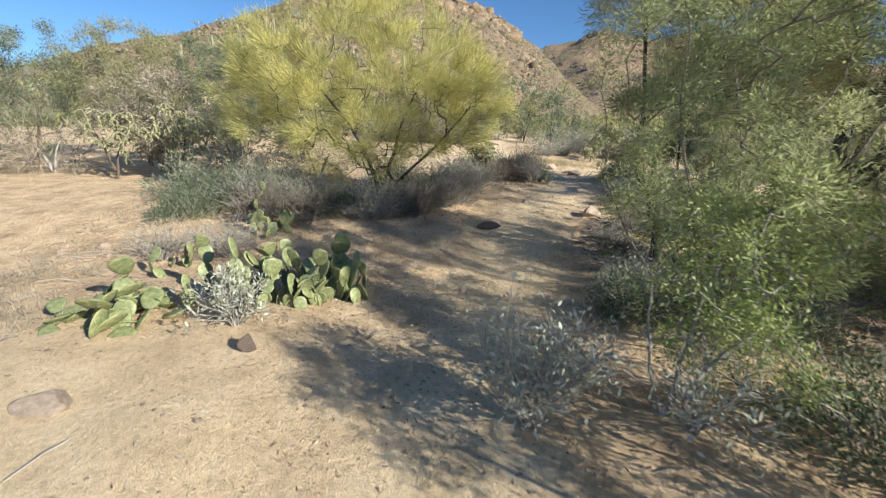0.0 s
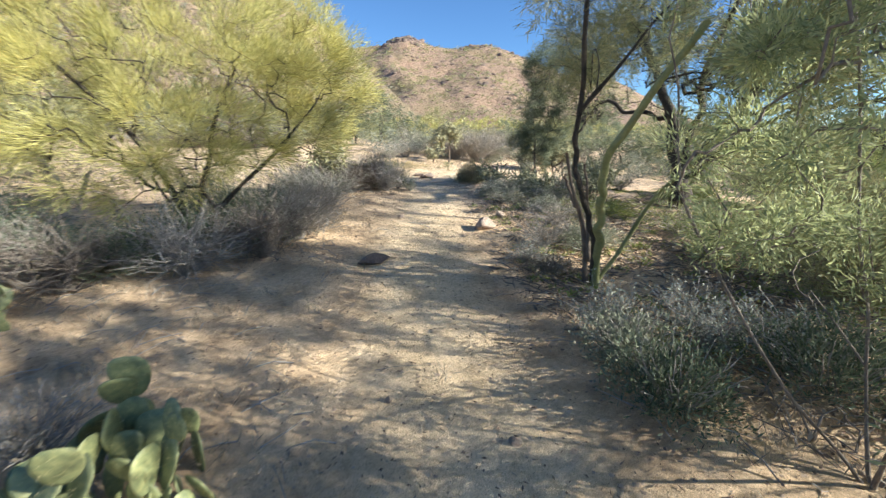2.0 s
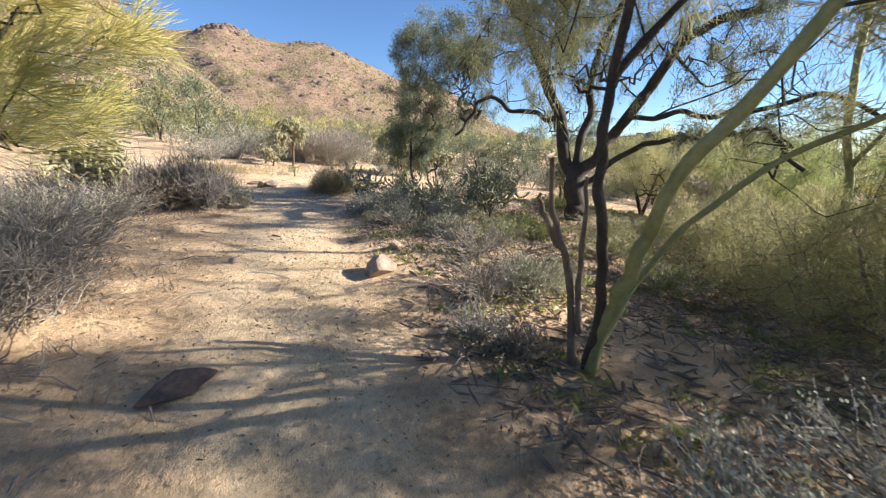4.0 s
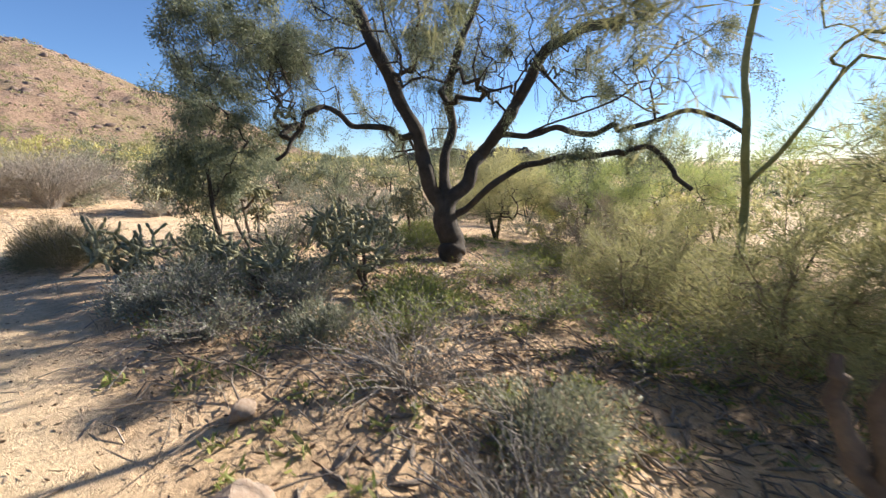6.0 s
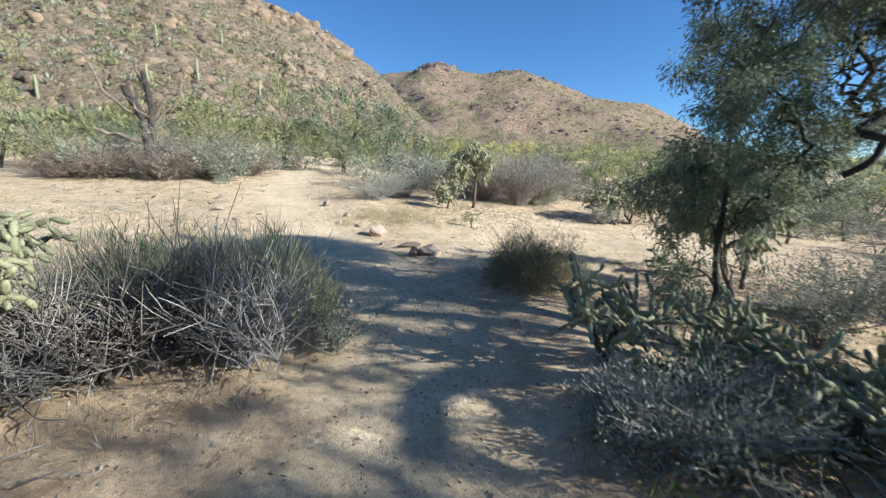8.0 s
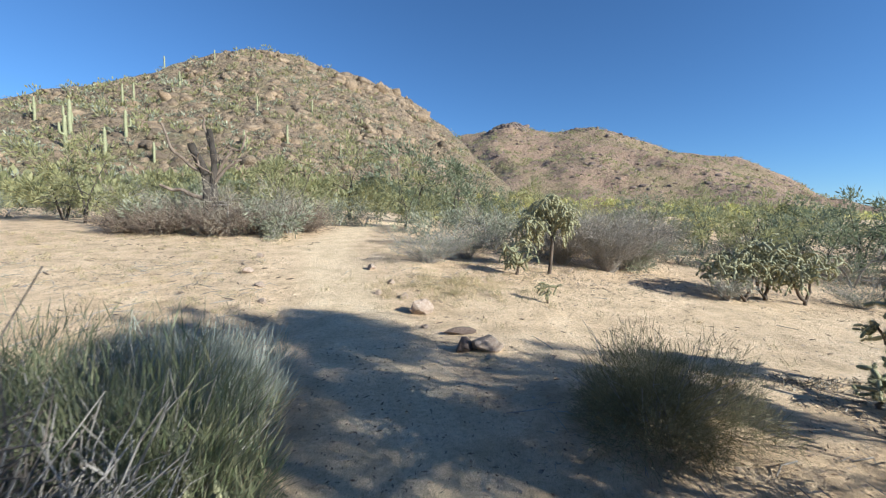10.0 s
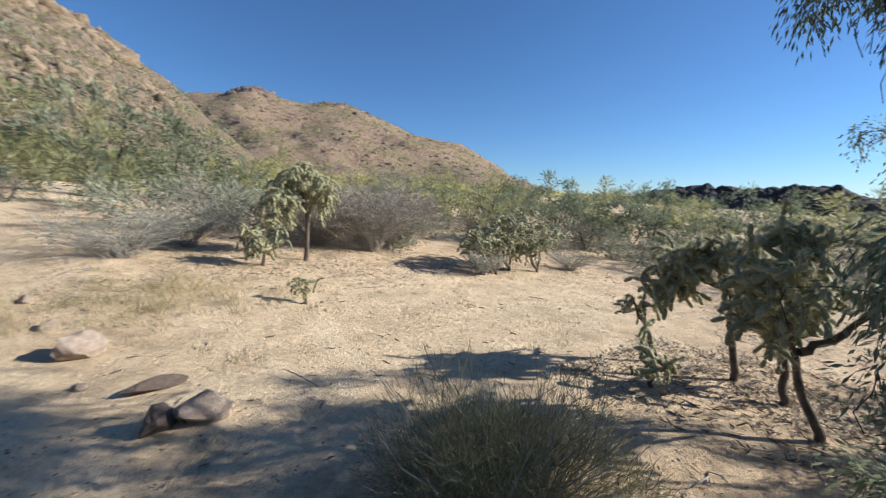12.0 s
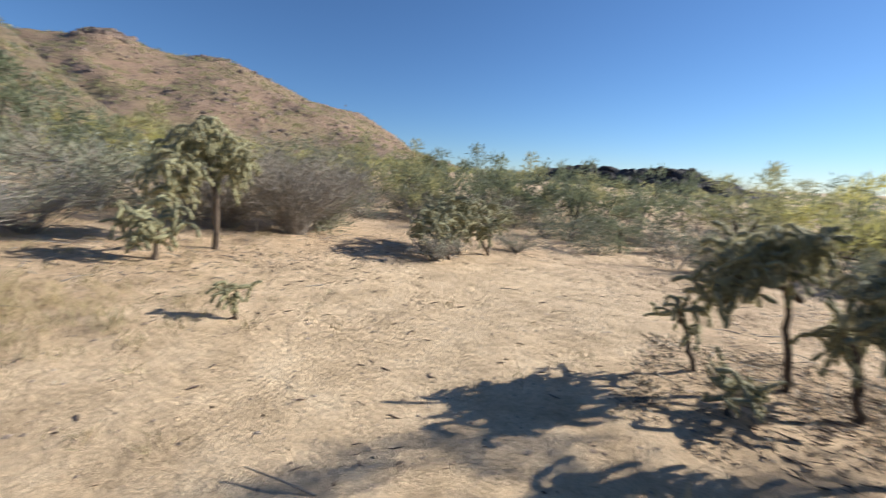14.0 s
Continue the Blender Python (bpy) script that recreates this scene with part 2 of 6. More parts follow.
def unit(v):
    return v / np.maximum(np.linalg.norm(v, axis=-1, keepdims=True), 1e-9)


def leaf_quads(p, d, length, width, rng=RNG):
    """One slim diamond leaf at each point p, along d."""
    n = len(p)
    d = unit(d)
    s = unit(np.cross(d, rng.normal(size=(n, 3))))
    length = np.asarray(length).reshape(-1, 1) * np.ones((n, 1))
    width = np.asarray(width).reshape(-1, 1) * np.ones((n, 1))
    v = np.stack([p, p + d * length * 0.45 + s * width / 2, p + d * length, p + d * length * 0.45 - s * width / 2], axis=1)
    return v.reshape(-1, 3), np.arange(4 * n).reshape(n, 4)


def tubes(lines, sides=5):
    """Tapered tubes along polylines: each a pair of points (k, 3) and radii (k)."""
    vs, fs, at = [], [], 0
    turn = np.linspace(0, 2 * np.pi, sides, endpoint=False)
    for pts, rad in lines:
        pts, rad = np.asarray(pts, float), np.asarray(rad, float)
        k = len(pts)
        d = unit(np.gradient(pts, axis=0))
        ref = np.array([0.31, 0.22, 0.93]) if abs(unit(pts[-1] - pts[0])[2]) < 0.8 else np.array([0.95, 0.2, 0.1])
        a = unit(np.cross(d, ref))
        b = np.cross(d, a)
        ring = pts[:, None] + rad[:, None, None] * (np.cos(turn)[None, :, None] * a[:, None] + np.sin(turn)[None, :, None] * b[:, None])
        vs.append(ring.reshape(-1, 3))
        i = at + np.arange((k - 1) * sides).reshape(k - 1, sides)
        j = np.roll(i, -1, axis=1)
        fs.append(np.stack([i, j, j + sides, i + sides], axis=-1).reshape(-1, 4))
        at += k * sides
    return np.concatenate(vs), np.concatenate(fs)


def curve_points(pts, steps, rng, wob):
    """A polyline through the given points with more steps and a little crookedness."""
    pts = np.asarray(pts, float)
    t = np.linspace(0, len(pts) - 1, steps)
    i = np.clip(t.astype(int), 0, len(pts) - 2)
    f = (t - i)[:, None]
    p0, p1, p2, p3 = pts[np.maximum(i - 1, 0)], pts[i], pts[i + 1], pts[np.minimum(i + 2, len(pts) - 1)]
    out = 0.5 * (2 * p1 + (p2 - p0) * f + (2 * p0 - 5 * p1 + 4 * p2 - p3) * f * f + (3 * p1 - p0 - 3 * p2 + p3) * f ** 3)
    jit = rng.normal(size=out.shape) * wob
    jit[0] = 0
    return out + jit


# ---- ground ----
PROFILE_Y = (-60, -5, 0, 3, 6, 7.5, 9, 11, 13, 16, 19, 25, 40, 80)
PROFILE_Z = (-1.5, -0.15, -0.1, -0.12, -0.27, 0.05, 0.2, 0.33, 0.40, 0.47, 0.85, 1.5, 2.4, 4.5)


def ground_z(x, y):
    x, y = np.asarray(x, float), np.asarray(y, float)
    z = sum(np.interp(y + o, PROFILE_Y, PROFILE_Z) for o in (-0.5, 0.0, 0.5)) / 3
    z = z - 0.05 * np.clip(x - 4, 0, 14) - 0.03 * np.clip(y - 16, 0, 9) * np.clip((x - 7) / 5, 0, 1)
    fade = np.exp(-(np.hypot(x - 4, y - 10) / 60) ** 2)
    off = np.clip((np.abs(x - np.interp(y, TRAIL_Y, TRAIL_X)) - 0.7) / 0.7, 0.25, 1)
    lumps = 0.022 * np.sin(2.3 * x + 1.1 * y) * np.sin(1.7 * y - 0.6 * x + 1) + 0.012 * np.sin(5.1 * x - 2.2 * y) * np.sin(4.3 * y + 2.9 * x)
    lumps = lumps + 0.006 * np.sin(13.1 * x + 4.2 * y) * np.sin(11.3 * y - 5.9 * x)
    rise = 0.05 * np.clip((off - 0.25) / 0.75, 0, 1)
    return z + fade * (lumps * off + rise)


def gz(x, y):
    return float(ground_z(x, y))


def ground_sheet():
    n, a, far = 460, 2.3, 3200.0
    k = math.asinh(far / a)
    u = np.linspace(-1, 1, n)
    w = a * np.sinh(k * u)
    x, y = np.meshgrid(4 + w, 9.5 + w)
    z = ground_z(x, y)
    v = np.stack([x, y, z], axis=-1).reshape(-1, 3)
    i = (np.arange(n - 1)[:, None] * n + np.arange(n - 1)[None, :]).ravel()
    me = make_mesh("ground", v, np.stack([i, i + 1, i + n + 1, i + n], axis=-1), SAND, True)
    gap = np.abs(x - np.interp(y, TRAIL_Y, TRAIL_X))
    trail = np.clip(1.6 - gap / 0.6, 0, 1)
    clear = np.clip(1.2 - np.hypot((x - 8.2) / 5.0, (y - 16.0) / 2.6), 0, 0.55) * 0.9
    west = np.clip(1.3 - np.hypot((x + 2.6) / 3.0, (y - 1.6) / 2.4), 0, 1)
    north = np.clip(1.3 - np.hypot((x - 0.5) / 4.5, (y - 19.0) / 4.0), 0, 0.3)
    att = me.attributes.new("trail", "FLOAT", "POINT")
    att.data.foreach_set("value", np.clip(np.maximum.reduce([trail, clear, west, north]), 0, 1).ravel().astype(np.float32))
    return tagged(new("ground", me), "pale tan decomposed granite sand with a beaten trail", "ground", kind="structure")


ground_sheet()


def fractal(x, y, scale, octaves=5, seed=0):
    """Smooth many-scaled relief from turned sine sums, for hills."""
    out, amp = np.zeros_like(x), 1.0
    for o in range(octaves):
        rr = np.random.default_rng(seed * 31 + o)
        s = scale * 1.9 ** o
        acc = np.zeros_like(x)
        for _ in range(4):
            th, ph = rr.uniform(0, 6.28, 2)
            acc += np.sin(s * (x * np.cos(th) + y * np.sin(th)) + ph + 1.3 * np.sin(0.7 * s * (x * np.sin(th) - y * np.cos(th)) + 2 * ph))
        out += amp * acc / 4
        amp *= 0.55
    return out


def hill_height(az, s, crest_az, crest_el, near, far, foot, rough, seed):
    """Place and height on a hill seen from the clearing: s is 0 at its foot and 1 at its crest."""
    r = near + (far - near) * s
    x, y = 4 + r * np.sin(np.radians(az)), 12 + r * np.cos(np.radians(az))
    bend = az + 1.6 * np.clip(1.3 - s, 0, 1) * np.sin(7 * s + 0.21 * az + seed) + 0.8 * np.sin(17 * s + 0.5 * az)
    bend = np.where(s < 1, az + (bend - az) * np.clip((1 - s) * 4, 0, 1), az)
    el = sum(np.interp(bend + o, crest_az, crest_el) for o in (-1.5, -0.75, 0, 0.75, 1.5)) / 5
    top = 1.8 + far * np.tan(np.radians(el))
    shape = np.where(s < 1, np.maximum(s, 0) ** 1.12 + np.minimum(s, 0), 1 - 0.9 * (s - 1))
    amp = rough * np.clip(s * 3, 0, 1)
    z = foot + (top - foot) * shape + amp * fractal(x, y, 14.0 / (far - near), 6, seed)
    return x, y, z


def hill(name, label, mat, crest_az, crest_el, near, far, foot, rough, seed, na, ns):
    az, s = np.meshgrid(np.linspace(crest_az[0], crest_az[-1], na), np.linspace(-0.05, 1.35, ns))
    x, y, z = hill_height(az, s, crest_az, crest_el, near, far, foot, rough, seed)
    i = (np.arange(ns - 1)[:, None] * na + np.arange(na - 1)[None, :]).ravel()
    me = make_mesh(name, np.stack([x, y, z], axis=-1).reshape(-1, 3), np.stack([i, i + 1, i + na + 1, i + na], axis=-1), mat, True)
    return tagged(new(name, me), label, "hill", kind="structure")


NEAR_HILL = ((-75, -58, -42, -38, -34, -30, -25.6, -20.6, -14.9, -11.9, -8.7, -1.8, 1.9, 6.3, 8.7, 13.3, 19, 26), (-1, 3.5, 9.0, 10.4, 11.6, 13.3, 15.3, 17.8, 19.5, 20.8, 20.6, 18.8, 18.0, 16.8, 14.8, 11.5, 6.0, -1), 34.0, 88.0, 1.2, 0.8, 3)
FAR_HILL = ((2, 8, 14.5, 17, 20.1, 23.1, 26, 29.6, 33, 35.1, 40.2, 44.8, 48.0, 51.0, 53.4, 58, 63), (4, 9, 11.6, 12.2, 13.5, 12.3, 12.0, 12.7, 12.2, 11.1, 8.8, 8.1, 7.1, 5.2, 3.3, 1.5, -0.8), 170.0, 450.0, 3.0, 4.2, 5)
MESA = ((64, 68, 70.4, 73, 75.4, 78, 80.8, 84, 86.4, 89.3, 92, 96), (-0.6, 0.6, 1.7, 1.9, 2.5, 1.7, 2.0, 1.9, 2.3, 1.2, 0.3, -0.8), 105.0, 120.0, -0.8, 0.5, 8)
hill("hill_near", "steep tan desert hill strewn with granite boulders", HILL_NEAR, *NEAR_HILL, 280, 130)
hill("hill_far", "distant brown rocky desert ridge under blue sky", HILL_FAR, *FAR_HILL, 300, 110)
hill("hill_mesa", "low dark volcanic rock outcrop beyond the brush", BLACK_ROCK, *MESA, 160, 40)

# ---- plants ----
def grow(base, limbs, blobs, targets, rng, tip=0.004, power=0.46, sag=0.0, crook=0.06, step=0.22, trunk_r=None):
    """A woody skeleton: drawn limbs, then branches that reach for points spread in the crown's blobs.
    Returns nodes, parents, radii and the nodes' share of the crown."""
    pos, par = [np.array(base, float)], [-1]
    for start, pts in limbs:
        path = curve_points([pos[start]] + [np.array(p, float) for p in pts], 3 * len(pts) + 1, rng, crook * 0.2)
        last = start
        for p in path[1:]:
            pos.append(p)
            par.append(last)
            last = len(pos) - 1
    firm = len(pos)
    share = np.array([b[2] for b in blobs], float)
    pick = rng.choice(len(blobs), targets, p=share / share.sum())
    dirs = unit(rng.normal(size=(targets, 3))) * (rng.random((targets, 1)) ** 0.4)
    goal = np.array([blobs[k][0] for k in pick]) + dirs * np.array([blobs[k][1] for k in pick])
    root = np.array(base, float)
    goal = goal[np.argsort(np.linalg.norm(goal - root, axis=1))]
    tips = []
    arr = np.zeros((40000, 3))
    arr[:firm] = pos
    for g in goal:
        m = len(pos)
        d = np.linalg.norm(arr[:m] - g, axis=1) + 0.25 * np.maximum(0, arr[:m, 2] - g[2]) * (1 - sag)
        d[0] += 0.5
        k = int(np.argmin(d))
        gap = g - arr[k]
        n = max(2, min(9, int(np.linalg.norm(gap) / step) + 1))
        last = k
        bow = rng.normal(size=3) * 0.13 * np.linalg.norm(gap)
        for q in range(1, n + 1):
            f = q / n
            p = arr[k] + gap * f + bow * math.sin(math.pi * f) + rng.normal(size=3) * crook * 0.3 * (1 if q < n else 0)
            p[2] += 0.16 * np.linalg.norm(gap) * math.sin(math.pi * f)
            if m + q >= 39999:
                break
            arr[len(pos)] = p
            pos.append(p)
            par.append(last)
            last = len(pos) - 1
        tips.append(last)
    pos, par = np.array(pos), np.array(par)
    load = np.zeros(len(pos))
    load[tips] = 1
    for k in range(len(pos) - 1, 0, -1):
        load[par[k]] += load[k]
    rad = tip * np.maximum(load, 1) ** power
    if trunk_r:
        rad = rad * (trunk_r / rad[0]) ** (np.log(np.maximum(load, 1)) / max(1e-6, np.log(max(2, load[0]))))
    return pos, par, rad, load, firm


def wood_mesh(name, pos, par, rad, keep, mat, sides=6):
    d = unit(pos - pos[np.maximum(par, 0)])
    d[0] = (0, 0, 1)
    ref = np.where(np.abs(d[:, 2:3]) < 0.8, np.array([[0.31, 0.22, 0.93]]), np.array([[0.95, 0.2, 0.1]]))
    a = unit(np.cross(d, ref))
    b = np.cross(d, a)
    turn = np.linspace(0, 2 * np.pi, sides, endpoint=False)
    sel = np.nonzero(keep & (par >= 0))[0]
    off = np.cos(turn)[None, :, None] * a[sel][:, None] + np.sin(turn)[None, :, None] * b[sel][:, None]
    hi = pos[sel][:, None] + rad[sel][:, None, None] * off
    lo_r = np.minimum(rad[par[sel]], rad[sel] * 1.35)
    lo = pos[par[sel]][:, None] - d[sel][:, None] * lo_r[:, None, None] * 0.35 + lo_r[:, None, None] * off
    v = np.concatenate([lo, hi], axis=1).reshape(-1, 3)
    i = (np.arange(len(sel))[:, None] * 2 * sides + np.arange(sides)[None, :])
    j = np.roll(i, -1, axis=1)
    return make_mesh(name, v, np.stack([i, j, j + sides, i + sides], axis=-1).reshape(-1, 4), mat, True)


def leafy(pos, par, load, rng, count, spread, length, width, droop, limit=6, along=0.5, sweep=0.0, gaps=-9.0, firm=1):
    """Leaves strewn about the thin twigs."""
    open_air = np.sin(3.1 * pos[:, 0] + 0.4) + np.sin(2.9 * pos[:, 1] + 1.1) + np.sin(3.3 * pos[:, 2] + 2.0)
    thin = np.nonzero((load <= limit) & (par >= 0) & (open_air > gaps) & (np.arange(len(pos)) >= firm))[0]
    k = rng.choice(thin, count)
    f = rng.random((count, 1))
    p = pos[k] * f + pos[par[k]] * (1 - f)
    away = unit(rng.normal(size=(count, 3)))
    p = p + away * spread * rng.random((count, 1)) ** 0.7
    d = unit(pos[k] - pos[par[k]]) * along + away * 0.7 + np.array([0, 0, -droop]) + 0.3 * rng.normal(size=(count, 3))
    if sweep:
        d = d + sweep * (unit(p - np.array([0, 0, 0.35 * pos[:, 2].max()])) + np.array([0, 0, 0.35]))
    return leaf_quads(p, d, length * rng.uniform(0.6, 1.3, count), width * rng.uniform(0.7, 1.3, count), rng)


def tree(name, base, limbs, blobs, label, seed, bark, leaf, targets, leaves, spread, length, width, droop, trunk_r, limit=6, crook=0.06, sag=0.0, thick=0.02, category="tree", group="", along=0.5, sweep=0.0, barks=None, girth=None, gaps=-9.0, strands=0, fall=0.6, fine=0.62):
    """A tree: its drawn limbs each a part, the finer branches, and the crown of small leaves."""
    rng = np.random.default_rng(seed)
    pos, par, rad, load, firm = grow((0, 0, -0.05), limbs, blobs, targets, rng, trunk_r=trunk_r, crook=crook, sag=sag)
    root = thing(name, (base[0], base[1], gz(*base)), label, category, group)
    if strands:
        starts = rng.choice(np.nonzero((load <= 8) & (np.arange(len(pos)) >= firm))[0], strands)
        add_p, add_q = [], []
        for k in starts:
            out = rng.normal(size=3) * np.array([0.16, 0.16, 0.05])
            drop, last = fall * rng.uniform(0.4, 1.2), k
            for q in range(1, 5):
                f = q / 4
                add_p.append(pos[k] + out * (f + 0.6 * math.sin(math.pi * f)) + np.array([0, 0, 0.06 * math.sin(math.pi * f) - drop * f ** 1.6]) + rng.normal(size=3) * 0.012)
                add_q.append(last)
                last = len(pos) + len(add_p) - 1
        n = len(add_p)
        pos, par = np.concatenate([pos, add_p]), np.concatenate([par, add_q])
        rad, load = np.concatenate([rad, np.full(n, 0.0032)]), np.concatenate([load, np.ones(n)])
    rad[firm:] *= fine
    at = 1
    for k, (start, pts) in enumerate(limbs):
        n = 3 * len(pts)
        if girth and k in girth:
            rad[at:at + n] = np.maximum(np.linspace(girth[k], girth[k] * 0.6, n), rad[at:at + n] * 0.6)
        at += n
    at = 1
    index = np.arange(len(pos))
    for k, (start, pts) in enumerate(limbs):
        n = 3 * len(pts)
        line = np.concatenate([[start], np.arange(at, at + n)])
        thick = np.concatenate([[min(rad[start], rad[at] * 1.4)], rad[at:at + n]])
        steps = np.linspace(0, n, 3 * n + 1)
        path = curve_points(pos[line], 3 * n + 1, rng, 0.0)
        girths = np.interp(steps, np.arange(n + 1), thick) * (1 + 0.05 * np.sin(5.3 * steps + k) + 0.04 * rng.normal(size=len(steps)))
        v, f = tubes([(path, girths)], 10)
        part_mesh("trunk" if k == 0 else "limb", make_mesh("limb", v, f, (barks or {}).get(k, bark), True), root)
        at += n
    part_mesh("branchwork", wood_mesh("branchwork", pos, par, rad, index >= at, bark, 4), root)["kind"] = "stuff"
    v, f = leafy(pos, par, load, rng, leaves, spread, length, width, droop, limit, along, sweep, gaps, firm)
    part_mesh("crown", make_mesh("crown", v, f, leaf), root)["kind"] = "stuff"
    return root


def shift(base, pts):
    """World points into a plant's own space."""
    b = (base[0], base[1], gz(*base))
    return [tuple(p[i] - b[i] for i in range(3)) for p in pts]


def blob(base, c, r, share):
    return (np.array(shift(base, [c])[0]), np.array(r, float), share)


def shrub(name, place, size, height, label, seed, wood, leaf, stems, leaves, length, width, spread=0.06, up=0.5, droop=0.0, category="shrub", group="", twigs=3, stem_r=0.006, wob=0.035, tangle=0.16):
    """A many-stemmed low shrub: stems out of one root, side twigs, and small leaves about them."""
    rng = np.random.default_rng(seed)
    root = thing(name, (place[0], place[1], gz(*place)), label, category, group)
    lines, nodes = [], []
    for _ in range(stems):
        th, reach = rng.uniform(0, 2 * np.pi), rng.uniform(0.15, 1) ** 0.6
        d = np.array([math.cos(th) * size * reach, math.sin(th) * size * reach, height * (up + (1 - up) * math.sqrt(max(0, 1 - reach ** 2))) * rng.uniform(0.65, 1.05)])
        start = np.array([math.cos(th), math.sin(th), 0]) * 0.08 * size * rng.random()
        path = curve_points([start, start + d * np.array([0.35, 0.35, 0.5]), start + d], 6, rng, wob * size)
        path[0, 2] = -0.03
        lines.append((path, np.linspace(stem_r, stem_r * 0.35, 6)))
        nodes.append(path[2:])
        for _ in range(twigs):
            k = rng.integers(2, 5)
            t = rng.normal(size=3) * tangle * size + d * rng.uniform(0.1, 0.3) + np.array([0, 0, 0.06 * height])
            p = curve_points([path[k], path[k] + t * 0.5, path[k] + t], 4, rng, 0.02 * size)
            lines.append((p, np.linspace(stem_r * 0.5, stem_r * 0.2, 4)))
            nodes.append(p)
    v, f = tubes(lines, 4)
    part_mesh("stemwork", make_mesh("stemwork", v, f, wood, True), root)["kind"] = "stuff"
    if leaves:
        node = np.concatenate(nodes)
        k = rng.integers(0, len(node), leaves)
        away = unit(rng.normal(size=(leaves, 3)))
        p = node[k] + away * spread * rng.random((leaves, 1))
        p[:, 2] = np.maximum(p[:, 2], 0.02)
        d = away + np.array([0, 0, 0.5 - droop])
        v, f = leaf_quads(p, d, length * rng.uniform(0.6, 1.4, leaves), width * rng.uniform(0.7, 1.3, leaves), rng)
        part_mesh("foliage", make_mesh("foliage", v, f, leaf), root)["kind"] = "stuff"
    return root


def tussock(name, place, size, height, blades, label, seed, mat, width=0.006, lean=0.7, category="grass clump", group=""):
    """Upright thin blades or reed stems that fan out of one root."""
    rng = np.random.default_rng(seed)
    root = thing(name, (place[0], place[1], gz(*place)), label, category, group)
    th, r = rng.uniform(0, 2 * np.pi, blades), np.sqrt(rng.random(blades))
    out = np.stack([np.cos(th), np.sin(th), np.zeros(blades)], axis=-1)
    p0 = out * (r * size * 0.55)[:, None] + np.array([0, 0, -0.02])
    h = height * rng.uniform(0.45, 1.08, blades) * (1 - 0.35 * r ** 2)
    tipv = out * (lean * size * r * rng.uniform(0.5, 1.4, blades))[:, None] + rng.normal(size=(blades, 3)) * 0.13 * height
    tipv[:, 2] = h
    mid = p0 + tipv * np.array([0.38, 0.38, 0.58])
    end = p0 + tipv
    s = unit(np.cross(tipv, rng.normal(size=(blades, 3)))) * (width / 2) * rng.uniform(0.6, 1.4, (blades, 1))
    v = np.stack([p0 - s, p0 + s, mid + s * 0.8, mid - s * 0.8, end], axis=1).reshape(-1, 3)
    i = np.arange(blades)[:, None] * 5
    quads, tris = i + np.array([[0, 1, 2, 3]]), i + np.array([[3, 2, 4]])
    part_mesh("blade_tuft", make_mesh("blade_tuft", v, [quads, tris], mat), root)["kind"] = "stuff"
    return root


def fuzz(name, place, size, height, count, label, seed, mat, length=0.16, width=0.004, up=0.8, hollow=0.35, category="shrub", group="", wood=None, squash=1.0):
    """A dense low dome of fine crossing stems."""
    rng = np.random.default_rng(seed)
    root = thing(name, (place[0], place[1], gz(*place)), label, category, group)
    u = unit(rng.normal(size=(count, 3)))
    u[:, 2] = np.abs(u[:, 2])
    r = (hollow + (1 - hollow) * rng.random((count, 1)) ** 0.6)
    lump = 1 + 0.22 * np.sin(3.1 * np.arctan2(u[:, 1:2], u[:, 0:1]) + seed) + 0.12 * np.sin(7 * np.arctan2(u[:, 1:2], u[:, 0:1]) + 5 * u[:, 2:3])
    p = u * r * lump * np.array([size, size * squash, height * 0.8])
    d = u * 0.7 + np.array([0, 0, up]) + 0.55 * rng.normal(size=(count, 3))
    v, f = leaf_quads(p, d, length * rng.uniform(0.5, 1.5, count), width * rng.uniform(0.6, 1.4, count), rng)
    part_mesh("foliage", make_mesh("foliage", v, f, mat), root)["kind"] = "stuff"
    lines = []
    for _ in range(40):
        th, q = rng.uniform(0, 6.28), rng.random() ** 0.5
        end = np.array([math.cos(th) * size * q, math.sin(th) * size * q * squash, height * rng.uniform(0.4, 0.95)])
        lines.append((curve_points([(end[0] * 0.2, end[1] * 0.2, -0.02), end * np.array([0.6, 0.6, 0.5]), end], 5, rng, 0.02), np.linspace(0.005, 0.002, 5)))
    v, f = tubes(lines, 4)
    part_mesh("stemwork", make_mesh("stemwork", v, f, wood or GRAY_WOOD, True), root)["kind"] = "stuff"
    return root


